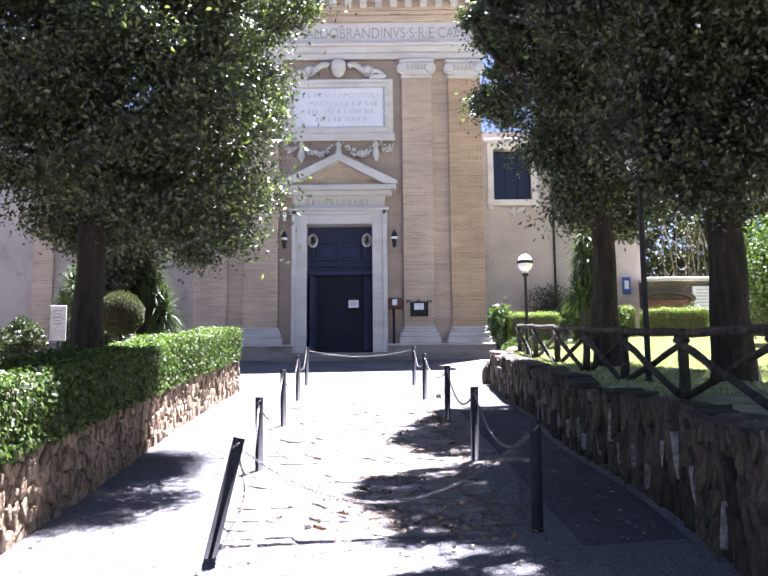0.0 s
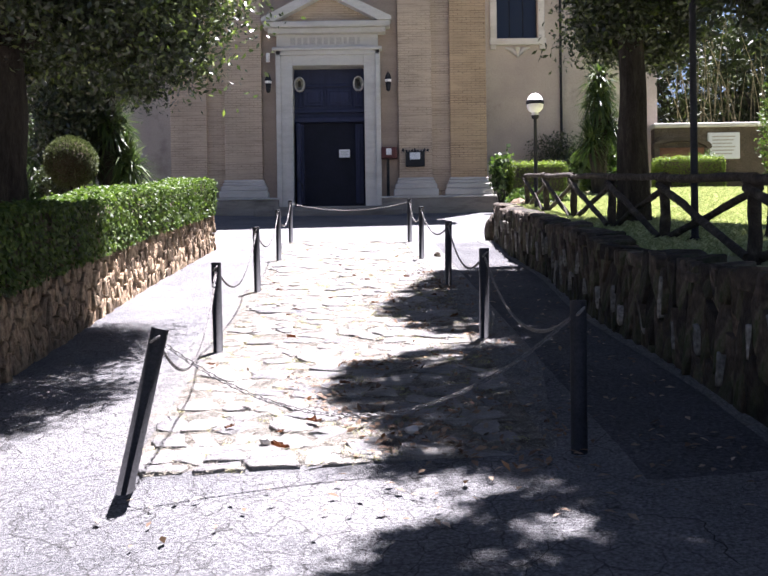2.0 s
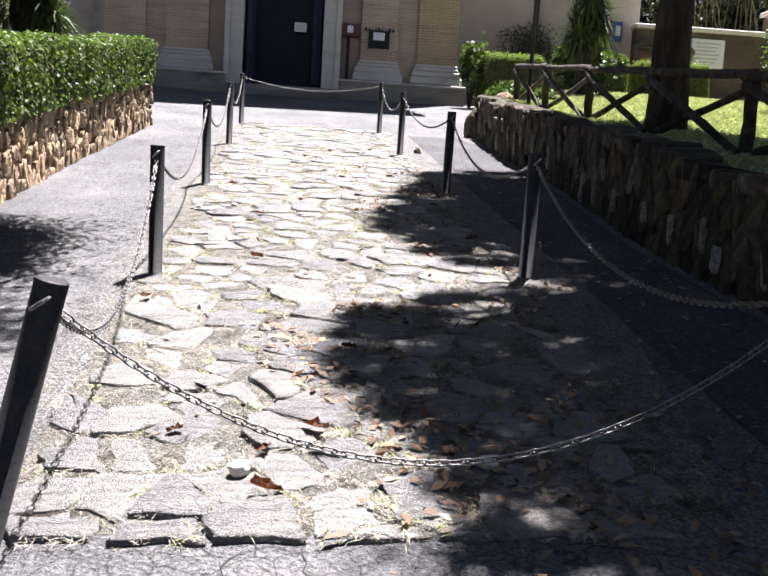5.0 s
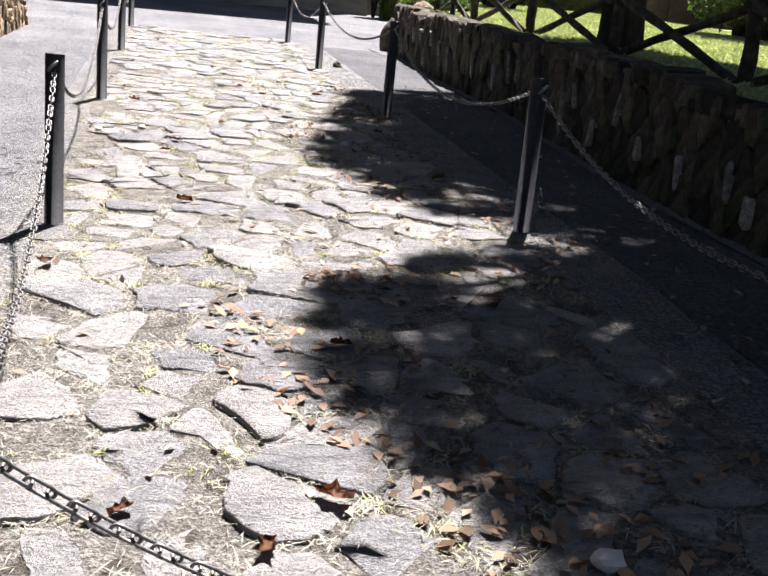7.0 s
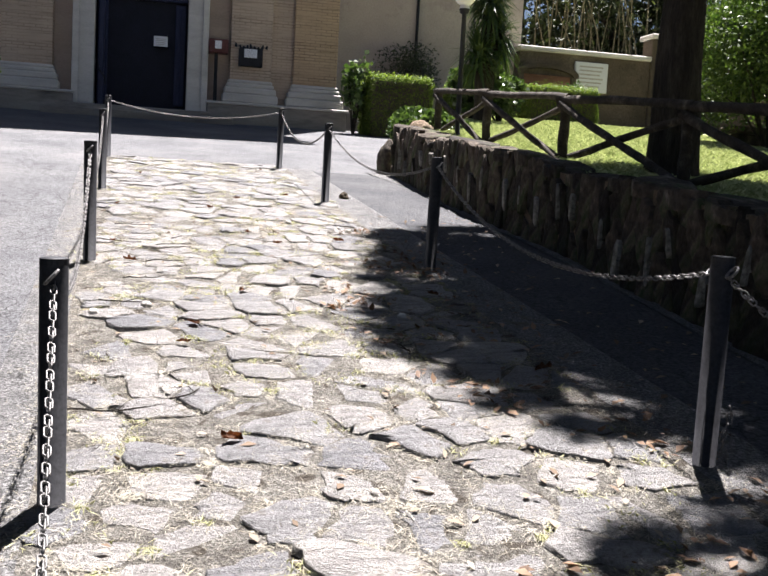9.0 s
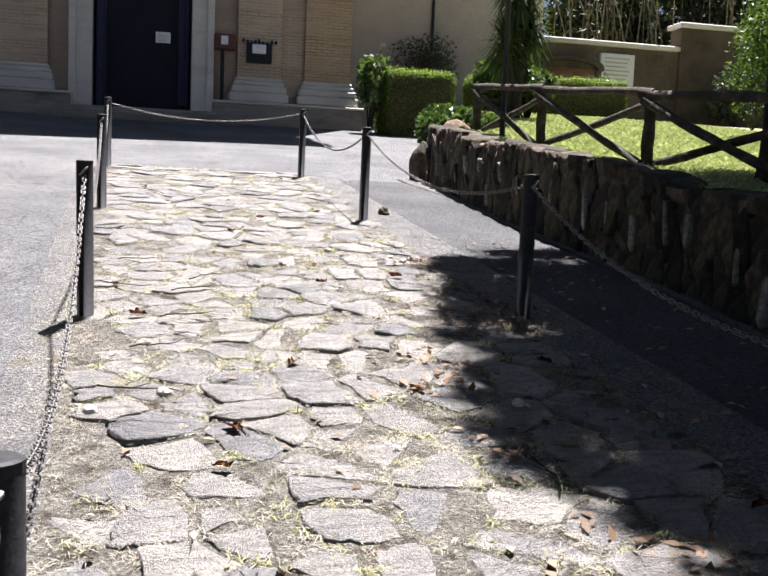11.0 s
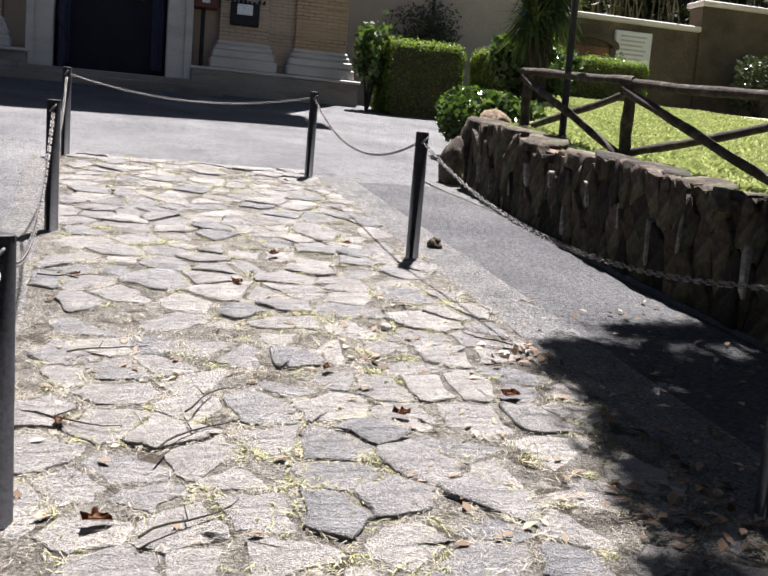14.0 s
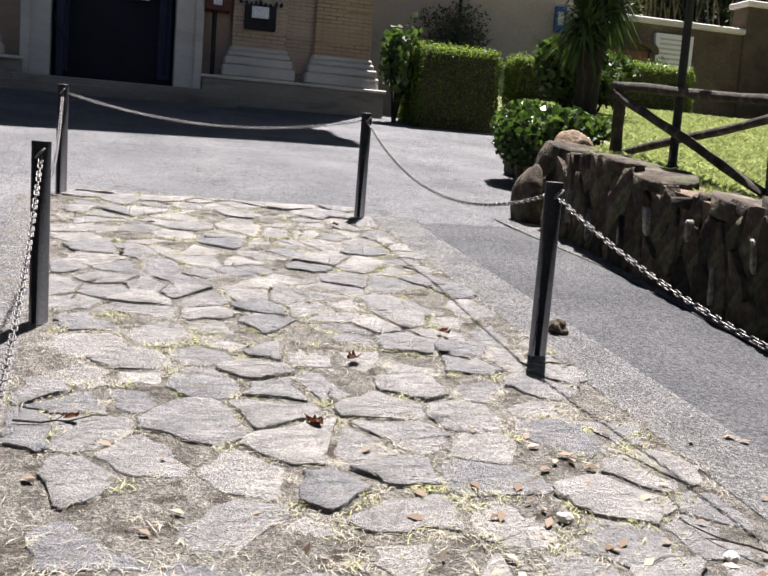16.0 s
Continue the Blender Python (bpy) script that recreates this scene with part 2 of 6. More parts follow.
M_IRON = mottled("black_painted_iron", [(0.3, (0.014, 0.014, 0.016)), (0.6, (0.024, 0.024, 0.027)), (0.8, (0.035, 0.032, 0.03))], 6.0, 60, 0.62, 0.25, 0.004, spec=0.2)
M_WORN = mottled("chipped_iron_paint", [(0.3, (0.014, 0.014, 0.016)), (0.7, (0.03, 0.03, 0.032))], 6.0, 60, 0.62, 0.25, 0.004, stain=((0.4, 0.38, 0.36), 5, 0.68, 0.7), spec=0.2)
M_CHAIN = mottled("galvanised_chain", [(0.3, (0.07, 0.066, 0.062)), (0.55, (0.16, 0.154, 0.148)), (0.8, (0.28, 0.27, 0.26))], 30, 120, 0.45, 0.3, 0.002, metal=0.6)
M_BARK = mottled("oak_bark", [(0.3, (0.022, 0.018, 0.014)), (0.55, (0.05, 0.041, 0.031)), (0.8, (0.1, 0.084, 0.064))], 5.0, 30, 0.95, 1.0, 0.05, (2, 2, 0.4))
M_LOG = mottled("weathered_log", [(0.3, (0.022, 0.018, 0.014)), (0.55, (0.055, 0.045, 0.035)), (0.8, (0.16, 0.138, 0.108))], 4.0, 40, 0.9, 0.8, 0.02, (2, 2, 2))
M_SOIL = mottled("garden_soil", [(0.3, (0.05, 0.04, 0.028)), (0.7, (0.12, 0.095, 0.065))], 2.0, 40, 0.95, 0.8, 0.04)
M_TURF = mottled("turf", [(0.3, (0.17, 0.178, 0.085)), (0.55, (0.3, 0.303, 0.17)), (0.75, (0.44, 0.435, 0.28))], 3.0, 45, 0.95, 0.9, 0.04)
# plaster base lowered so its colour carries the shade of overhanging trees
M_FARWALL = mottled("shade_toned_old_wall_plaster", [(0.3, (0.06, 0.046, 0.033)), (0.55, (0.11, 0.086, 0.062)), (0.75, (0.17, 0.14, 0.1))], 0.9, 25, 0.92, 0.5, 0.02, stain=((0.1, 0.08, 0.06), 1.2, 0.56, 0.7))
M_SLIVER = mottled("weathered_marble_sliver", [(0.3, (0.1, 0.093, 0.082)), (0.55, (0.2, 0.19, 0.172)), (0.75, (0.34, 0.325, 0.3))], 9.0, 40, 0.85, 0.5, 0.01, vary=0.3)
M_CRACK = mottled("crack_dirt", [(0.3, (0.025, 0.024, 0.023)), (0.7, (0.045, 0.043, 0.04))], 8, 60, 0.95)
M_PAPER = mottled("paper", [(0.3, (0.7, 0.7, 0.7)), (0.7, (0.78, 0.78, 0.78))], 6, 40, 0.7, 0.05, 0.001)
M_RED = mottled("red_brown_box_paint", [(0.3, (0.09, 0.03, 0.025)), (0.7, (0.14, 0.05, 0.04))], 6, 40, 0.5)
M_GOLD = mottled("painted_shield", [(0.3, (0.42, 0.38, 0.28)), (0.7, (0.6, 0.56, 0.44))], 9, 40, 0.6)
M_BLUE = mottled("blue_sign_paint", [(0.3, (0.03, 0.08, 0.28)), (0.7, (0.05, 0.12, 0.36))], 6, 40, 0.5)
M_INK = mottled("faded_lettering", [(0.3, (0.3, 0.29, 0.28)), (0.7, (0.36, 0.35, 0.34))], 9, 40, 0.8)
M_INK_MARBLE = mottled("worn_marble_lettering", [(0.3, (0.5, 0.49, 0.49)), (0.7, (0.56, 0.55, 0.55))], 9, 40, 0.8)
M_INK_SOFT = mottled("weathered_carving", [(0.3, (0.4, 0.37, 0.33)), (0.7, (0.46, 0.43, 0.39))], 9, 40, 0.8)
M_GLASS, _nt, _b = material("dim_window_glass", 0.12, 0, 0.5)
_b.inputs["Base Color"].default_value = (0.012, 0.014, 0.02, 1)
bump(_nt, _b, noise_tex(_nt, coords(_nt), 3.0), 0.08, 0.01)
M_OPAL, _nt, _b = material("opal_lamp_globe", 0.3, 0, 0.5)
_nt.links.new(ramp(_nt, noise_tex(_nt, coords(_nt), 8.0), [(0.3, (0.7, 0.68, 0.62)), (0.7, (0.8, 0.78, 0.74))]), _b.inputs["Base Color"])
L_OAK = leaf_material("evergreen_oak_leaf", (0.022, 0.03, 0.014), (0.075, 0.092, 0.04), 0.25, 0.17, gloss=0.6)
L_OAK_LIGHT = leaf_material("young_oak_leaf", (0.07, 0.095, 0.03), (0.2, 0.23, 0.08), 0.28, 0.3, gloss=0.6)
L_HEDGE = leaf_material("laurel_hedge_leaf", (0.028, 0.052, 0.014), (0.125, 0.17, 0.04), 0.45, 0.28, (1.2, 1.45, 0.6))
L_BOX = leaf_material("box_leaf", (0.06, 0.09, 0.02), (0.2, 0.24, 0.05), 0.45, 0.45, (1.2, 1.4, 0.65))
L_TOPIARY = leaf_material("clipped_box_leaf", (0.04, 0.052, 0.022), (0.15, 0.165, 0.085), 0.5, 0.15, (1.2, 1.35, 0.75))
L_IVY = leaf_material("broad_shiny_leaf", (0.035, 0.06, 0.018), (0.12, 0.16, 0.06), 0.25, 0.2)
L_YUCCA = leaf_material("yucca_leaf", (0.03, 0.05, 0.018), (0.1, 0.13, 0.04), 0.4, 0.2)
L_GRASS = leaf_material("grass_blade", (0.2, 0.24, 0.1), (0.6, 0.61, 0.4), 0.6, 0.35, (1.2, 1.3, 0.75))
L_STRAW = leaf_material("dry_straw", (0.25, 0.225, 0.17), (0.52, 0.485, 0.39), 0.7, 0.12, (1.2, 1.05, 0.8))
L_DEAD = leaf_material("fallen_leaf", (0.1, 0.045, 0.022), (0.34, 0.17, 0.085), 0.6, 0.15, (1.4, 0.9, 0.5))
L_BAMBOO = leaf_material("bamboo_leaf", (0.03, 0.04, 0.014), (0.1, 0.115, 0.045), 0.5, 0.12)
L_WEED = leaf_material("joint_weed", (0.24, 0.235, 0.11), (0.5, 0.48, 0.27), 0.6, 0.2, (1.2, 1.3, 0.7))
L_CHIP = leaf_material("pale_dry_leaf", (0.1, 0.065, 0.04), (0.42, 0.34, 0.25), 0.7, 0.08, (1.2, 1.0, 0.8))
L_DRIFT = leaf_material("brown_drift_leaf", (0.09, 0.055, 0.035), (0.36, 0.24, 0.15), 0.6, 0.12, (1.3, 0.95, 0.6))
# darker, duller copy of the oak leaf, with the woods' shade in its colour
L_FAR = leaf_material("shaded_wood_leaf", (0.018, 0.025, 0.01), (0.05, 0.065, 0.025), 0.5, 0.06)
L_FLOWER = leaf_material("red_petal", (0.4, 0.02, 0.015), (0.65, 0.05, 0.03), 0.5, 0.2)


# ---- makers ----
def part(name, bm, mat, parent=None, label="", smooth=False):
    me = bpy.data.meshes.new(name)
    if smooth:
        for f in bm.faces:
            f.smooth = True
    bm.to_mesh(me)
    bm.free()
    me.materials.append(mat)
    ob = new(name, me)
    ob.parent = parent
    if label:
        ob["label"] = label
    return ob


def sheet(name, verts, faces, mat, parent=None, label="", smooth=False):
    me = bpy.data.meshes.new(name)
    me.from_pydata([tuple(v) for v in verts], [], faces)
    if smooth:
        me.shade_smooth()
    me.materials.append(mat)
    ob = new(name, me)
    ob.parent = parent
    if label:
        ob["label"] = label
    return ob


def thing(name, x, y, z, label, category, group="", kind="", rz=0):
    e = new(name)
    e.matrix_world = pose(x, y, z, 0, 0, rz)
    return tagged(e, label, category, group, kind)


def box(bm, x0, x1, y0, y1, z0, z1, bevel=0.0):
    g = bmesh.ops.create_cube(bm, size=1.0)
    bmesh.ops.scale(bm, vec=(x1 - x0, y1 - y0, z1 - z0), verts=g["verts"])
    bmesh.ops.translate(bm, vec=((x0 + x1) / 2, (y0 + y1) / 2, (z0 + z1) / 2), verts=g["verts"])
    if bevel:
        es = list({e for v in g["verts"] for e in v.link_edges})
        bmesh.ops.bevel(bm, geom=es, offset=bevel, segments=1, affect="EDGES")
    return bm


def one_box(x0, x1, y0, y1, z0, z1, bevel=0.0):
    return box(bmesh.new(), x0, x1, y0, y1, z0, z1, bevel)


def tube(bm, pts, radii, sides=10, caps=True):
    """A tapered tube along points."""
    rings = []
    n = len(pts)
    pts = [Vector(p) for p in pts]
    a = None
    for i, p in enumerate(pts):
        d = (pts[min(i + 1, n - 1)] - pts[max(i - 1, 0)]).normalized()
        if a is None:
            a = d.cross(Vector((0, 0, 1)))
            if a.length < 0.05:
                a = d.cross(Vector((1, 0, 0)))
        a = a - d * a.dot(d)
        a.normalize()
        c = d.cross(a)
        r = radii[i] if isinstance(radii, (list, tuple)) else radii
        rings.append([bm.verts.new(p + a * (r * math.cos(k * math.tau / sides)) + c * (r * math.sin(k * math.tau / sides))) for k in range(sides)])
    for r0, r1 in zip(rings, rings[1:]):
        for k in range(sides):
            bm.faces.new((r0[k], r0[(k + 1) % sides], r1[(k + 1) % sides], r1[k]))
    if caps:
        bm.faces.new(rings[0])
        bm.faces.new(rings[-1][::-1])
    return bm


def lathe(bm, profile, sides=16, cx=0, cy=0):
    return tube(bm, [(cx, cy, z) for r, z in profile], [r for r, z in profile], sides)


def prism(bm, outline, y0, y1):
    """A flat outline in x and z, given depth along y."""
    a = [bm.verts.new((x, y0, z)) for x, z in outline]
    b = [bm.verts.new((x, y1, z)) for x, z in outline]
    n = len(outline)
    bm.faces.new(a)
    bm.faces.new(b[::-1])
    for i in range(n):
        bm.faces.new((a[(i + 1) % n], a[i], b[i], b[(i + 1) % n]))
    bmesh.ops.recalc_face_normals(bm, faces=bm.faces)
    return bm


def leaves(name, centres, size, mat, parent=None, label="", flat=0.0, normals=None, narrow=0.45, seed=1, vary=0.35):
    """Many small pointed leaves, each a folded kite, at the given centres. flat: how far they lie along the given normals."""
    rng = np.random.default_rng(seed)
    c = np.asarray(centres, float)
    n = len(c)
    u = rng.normal(size=(n, 3))
    if normals is not None:
        nn = np.asarray(normals, float)
        u -= flat * (u * nn).sum(1, keepdims=True) * nn
    u /= np.linalg.norm(u, axis=1, keepdims=True) + 1e-9
    w = rng.normal(size=(n, 3))
    if normals is not None:
        w = (1 - flat) * w + flat * 2.0 * nn
    s = np.cross(u, w)
    s /= np.linalg.norm(s, axis=1, keepdims=True) + 1e-9
    up = np.cross(s, u)
    L = size * (1 + vary * rng.uniform(-1, 1, size=(n, 1)))
    W = L * narrow
    v = np.empty((n, 4, 3))
    v[:, 0] = c - u * L * 0.5
    v[:, 1] = c + s * W * 0.5 + up * W * 0.12
    v[:, 2] = c + u * L * 0.5 - up * L * 0.08
    v[:, 3] = c - s * W * 0.5 + up * W * 0.12
    me = bpy.data.meshes.new(name)
    me.vertices.add(4 * n)
    me.vertices.foreach_set("co", v.reshape(-1))
    me.loops.add(4 * n)
    me.loops.foreach_set("vertex_index", np.arange(4 * n))
    me.polygons.add(n)
    me.polygons.foreach_set("loop_start", np.arange(n) * 4)
    me.update(calc_edges=True)
    me.validate()
    me.materials.append(mat)
    ob = new(name, me)
    ob.parent = parent
    if label:
        ob["label"] = label
    return ob


# ---- ground ----
def smoothstep(a, b, t):
    t = min(1.0, max(0.0, (t - a) / (b - a)))
    return t * t * (3 - 2 * t)


def level(x, y):
    """Height of the sloping drive."""
    yy = min(max(y, -6.0), 36.0)
    z = 0.5 + 0.122 * (yy - 7.5) if yy > 6 else 0.317 + 0.078 * (yy - 6)
    return z + 0.05 * min(max(x, -4), 4) * min(1.0, max(0.0, (23 - yy) / 15.5))


def axis_steps(fine0, fine1, step, far):
    core = list(np.arange(fine0, fine1 + 1e-6, step))
    out, d = [], step
    while d < far:
        d *= 2.2
        out.append(d)
    return [fine0 - o for o in out[::-1]] + core + [fine1 + o for o in out]


gx, gy = axis_steps(-16, 16, 0.5, 1800), axis_steps(-4, 40, 0.5, 1800)
gv = [(x, y, level(x, y)) for y in gy for x in gx]
gf = [(j * len(gx) + i, j * len(gx) + i + 1, (j + 1) * len(gx) + i + 1, (j + 1) * len(gx) + i) for j in range(len(gy) - 1) for i in range(len(gx) - 1)]
ground = tagged(sheet("ground", gv, gf, M_ASPHALT, None, "", True), "sloping worn grey asphalt drive with fine cracks", "ground", kind="structure")


BED = 0.72


def lawn_level(x, y):
    """Height of the raised ground behind either wall."""
    if x > 0:
        return level(2.6, y) + 0.7 + 0.12 * (1 - smoothstep(6, 10, y))
    return level(-3.4, y) + BED


def lawn_edge(y):
    return 2.6 + 1.6 * smoothstep(22.9, 25, y) + 0.5 * smoothstep(25, 28.5, y) + 2.2 * smoothstep(28.5, 33, y)


def terrace(name, edge, far, y0, y1, mat, label):
    """Raised ground: its top follows the slope of the drive."""
    ys = np.arange(y0, y1 + 0.01, 0.6)
    us = np.linspace(0, 1, 16) ** 1.8
    vs = []
    for y in ys:
        for u in us:
            x = edge(y) + (far - edge(y)) * u
            vs.append((x, y, lawn_level(x, y) + (0.05 * noise.noise((x * 0.6, y * 0.6, 3)) if u > 0 else 0)))
    nx = len(us)
    fs = [(j * nx + i, j * nx + i + 1, (j + 1) * nx + i + 1, (j + 1) * nx + i) for j in range(len(ys) - 1) for i in range(nx - 1)]
    if far < 0:
        fs = [f[::-1] for f in fs]
    n = len(vs)
    ring = [i for i in range(nx)] + [j * nx + nx - 1 for j in range(1, len(ys))] + [(len(ys) - 1) * nx + i for i in range(nx - 2, -1, -1)] + [j * nx for j in range(len(ys) - 2, 0, -1)]
    for k in ring:
        vs.append((vs[k][0], vs[k][1], vs[k][2] - 1.8))
    for a in range(len(ring)):
        b = (a + 1) % len(ring)
        fs.append((ring[b], ring[a], n + a, n + b))
    return tagged(sheet(name, vs, fs, mat, None, "", True), label, "ground", kind="structure")


terrace("lawn", lawn_edge, 45.0, -2.0, 38.2, M_TURF, "sunlit lawn of short dry grass behind the stone wall")
terrace("planting_bed", lambda y: -3.5, -30.0, -2.0, 21.6, M_SOIL, "raised bed of dark soil behind the hedge")


# ---- retaining walls of rubble ----
def left_face(y):
    return -3.12 - 0.3 * smoothstep(8, 17, y)


def right_face(y):
    return 2.3 + 0.1 * smoothstep(12, 20, y) + 0.05 * math.sin(y * 0.9)


def wall_core(name, face, side, y0, y1, height, thick, mat, label):
    ys = np.arange(y0, y1 + 0.01, 0.5)
    vs, fs = [], []
    for y in ys:
        x = face(y)
        z = level(x, y)
        h = height(y)
        o = side * thick
        vs += [(x, y, z - 0.3), (x + side * 0.05, y, z + h), (x + o, y, z + h - 0.02), (x + o, y, z - 0.3)]
    for i in range(len(ys) - 1):
        for k in range(4):
            a, b = i * 4 + k, i * 4 + (k + 1) % 4
            fs.append((a, b, b + 4, a + 4))
    fs += [(3, 2, 1, 0), tuple(len(vs) - 4 + k for k in range(4))]
    ob = sheet(name, vs, fs, mat)
    bm = bmesh.new()
    bm.from_mesh(ob.data)
    bmesh.ops.recalc_face_normals(bm, faces=bm.faces)
    bm.to_mesh(ob.data)
    bm.free()
    return tagged(ob, label, "wall", kind="structure")


def left_height(y):
    return 0.76


def right_height(y):
    return lawn_level(2.7, y) - level(right_face(y), y) + 0.06 + 0.05 * math.sin(y * 2.1) * math.sin(y * 0.7)


wall_left = wall_core("wall_left", left_face, -1, -2.0, 21.9, left_height, 0.5, M_MORTAR, "low retaining wall of brown rubble stone under a hedge")
wall_right = wall_core("wall_right", right_face, 1, -2.0, 22.85, right_height, 0.45, M_MORTAR, "low mossy retaining wall of rough upright stones")

# ---- church ----
FY = 35.4
AX = -1.82
church = thing("church", AX, FY, 4.0, "tall church front of cream brick with travertine trim, in shade", "church")


def cpart(name, bm, mat, label="", parent=None, smooth=False):
    ob = part(name, bm, mat, parent or church, label, smooth)
    if parent is None or parent == church:
        ob.matrix_parent_inverse = church.matrix_world.inverted()
    return ob


GROUND_Z = 3.0
# back wall of the central bay with the door opening, and the outer bays
DOOR_L, DOOR_R, DOOR_T, DOOR_B = -3.04, -0.56, 9.05, 4.12
for x0, x1, z0 in ((-7.35, DOOR_L, GROUND_Z), (DOOR_R, 3.7, GROUND_Z), (DOOR_L, DOOR_R, DOOR_T)):
    cpart("front_wall", one_box(x0, x1, FY + 0.16, FY + 1.4, z0, 18.2), M_BRICK)
cpart("nave", one_box(-7.3, 3.65, FY + 1.4, FY + 30, GROUND_Z, 18.0), M_PLASTER)
# window bay beside the centre, with its opening
WX0, WX1, WZ0, WZ1 = 4.55, 6.15, 10.9, 13.1
WXC = (WX0 + WX1) / 2
SY = FY + 4.0
for x0, x1, z0, z1 in ((3.66, WX0, GROUND_Z, 13.9), (WX1, 7.0, GROUND_Z, 13.9), (WX0, WX1, GROUND_Z, WZ0), (WX0, WX1, WZ1, 13.9)):
    cpart("side_wall", one_box(x0, x1, SY, SY + 0.6, z0, z1), M_PLASTER)
cpart("side_wall", one_box(7.04, 10.8, SY + 0.12, SY + 0.7, GROUND_Z, 13.4), M_PLASTER)
cpart("side_wall", one_box(-11.2, -7.3, SY, SY + 0.6, GROUND_Z, 13.9), M_PLASTER)
cpart("side_wall", one_box(-15.0, -11.24, SY + 0.12, SY + 0.7, GROUND_Z, 13.4), M_PLASTER)
cpart("corner_pier", one_box(-14.9, -14.05, SY - 0.1, SY + 0.14, GROUND_Z, 13.4), M_BRICK)
cpart("aisle", one_box(3.66, 10.75, SY + 0.72, FY + 28, GROUND_Z, 13), M_PLASTER)
cpart("aisle", one_box(-14.9, -7.31, SY + 0.72, FY + 28, GROUND_Z, 13), M_PLASTER)
# gable roof above the centre
gable = [(-8.3, 18.9), (4.7, 18.9), (4.7, 19.2), (AX, 22.6), (-8.3, 19.2)]
cpart("gable", prism(bmesh.new(), gable, FY - 0.7, FY + 1.4), M_TRAVERTINE)
cpart("roof", prism(bmesh.new(), [(-8.0, 18.2), (4.4, 18.2), (AX, 21.6)], FY + 1.42, FY + 30), M_PLASTER)


def moulding(x0, x1, y_back, steps, mat, name, label=""):
    """Stacked straight courses; steps: (z0, z1, projection)."""
    bm = bmesh.new()
    for z0, z1, p in steps:
        box(bm, x0 - p, x1 + p, y_back - p, y_back + 0.05, z0, z1, min(0.03, (z1 - z0) * 0.3))
    return cpart(name, bm, mat, label)


# podium
cpart("podium", one_box(-7.6, -3.55, FY - 0.32, FY + 0.2, GROUND_Z, 4.4, 0.02), M_PODIUM)
cpart("podium", one_box(0.02, 3.98, FY - 0.32, FY + 0.2, GROUND_Z, 4.4, 0.02), M_PODIUM)
moulding(-7.6, -3.55, FY - 0.3, [(4.4, 4.47, 0.05)], M_TRAVERTINE, "podium_ledge")
moulding(0.02, 3.98, FY - 0.3, [(4.4, 4.47, 0.05)], M_TRAVERTINE, "podium_ledge")


def volute(bm, cx, cz, r, y0, y1, flip):
    pts = []
    for k in range(26):
        a = k / 25 * math.tau * 1.6
        q = r * (1 - 0.7 * k / 25)
        pts.append((cx + flip * q * math.cos(a), (y0 + y1) / 2, cz + q * math.sin(a)))
    tube(bm, pts, [0.075 - 0.045 * k / 25 for k in range(26)], 6)
    tube(bm, [(cx, y0, cz), (cx, y1, cz)], r * 0.72, 14)


def pilaster(x0, x1, y, mat, top=14.8):
    p = cpart("pilaster", one_box(x0, x1, y, FY + 0.2, 5.1, top, 0.015), mat, "brick pilaster with thin courses")
    bm = bmesh.new()
    for z0, z1, q in ((4.47, 4.72, 0.2), (4.72, 4.9, 0.15), (4.9, 5.02, 0.09), (5.02, 5.12, 0.05)):
        box(bm, x0 - q, x1 + q, y - q, FY + 0.17, z0, z1, 0.035)
    cpart("base", bm, M_TRAVERTINE, "stepped travertine base", p)
    bm = bmesh.new()
    box(bm, x0 - 0.03, x1 + 0.03, y - 0.04, FY + 0.15, top, top + 0.12, 0.02)
    box(bm, x0 - 0.1, x1 + 0.1, y - 0.14, FY + 0.15, top + 0.62, top + 0.75, 0.03)
    box(bm, x0 + 0.02, x1 - 0.02, y - 0.06, FY + 0.15, top + 0.12, top + 0.62)
    volute(bm, x0 + 0.06, top + 0.36, 0.24, y - 0.2, y + 0.1, 1)
    volute(bm, x1 - 0.06, top + 0.36, 0.24, y - 0.2, y + 0.1, -1)
    for k in range(5):
        a = x0 + 0.3 + (x1 - x0 - 0.6) * k / 4
        tube(bm, [(a, y - 0.1, top + 0.5), (a, y - 0.13, top + 0.3)], [0.09, 0.03], 8)
    cpart("capital", bm, M_TRAVERTINE, "carved scrolled capital", p)


for x0, x1, y, mat in ((0.62, 1.78, FY - 0.1, M_BRICK), (2.42, 3.68, FY - 0.02, M_BRICK_WARM), (-5.42, -4.12, FY - 0.1, M_BRICK), (-7.32, -6.06, FY - 0.02, M_BRICK)):
    pilaster(x0, x1, y, mat)

# entablature
moulding(-7.5, 3.86, FY, [(15.6, 15.85, 0.1), (15.85, 16.1, 0.16), (16.1, 16.25, 0.26)], M_TRAVERTINE, "architrave")
moulding(-7.5, 3.86, FY, [(16.25, 17.1, 0.1)], M_TRAVERTINE, "frieze")
moulding(-7.5, 3.86, FY, [(17.1, 17.35, 0.22), (17.35, 17.5, 0.32)], M_BRICK, "bed_moulding")
moulding(-7.5, 3.86, FY, [(18.05, 18.4, 0.75), (18.4, 18.7, 0.9), (18.7, 18.9, 1.0)], M_BRICK, "cornice")
bm = bmesh.new()
box(bm, -7.6, 3.96, FY - 0.34, FY + 0.1, 17.5, 18.05)
cpart("cornice_back", bm, M_BRICK)
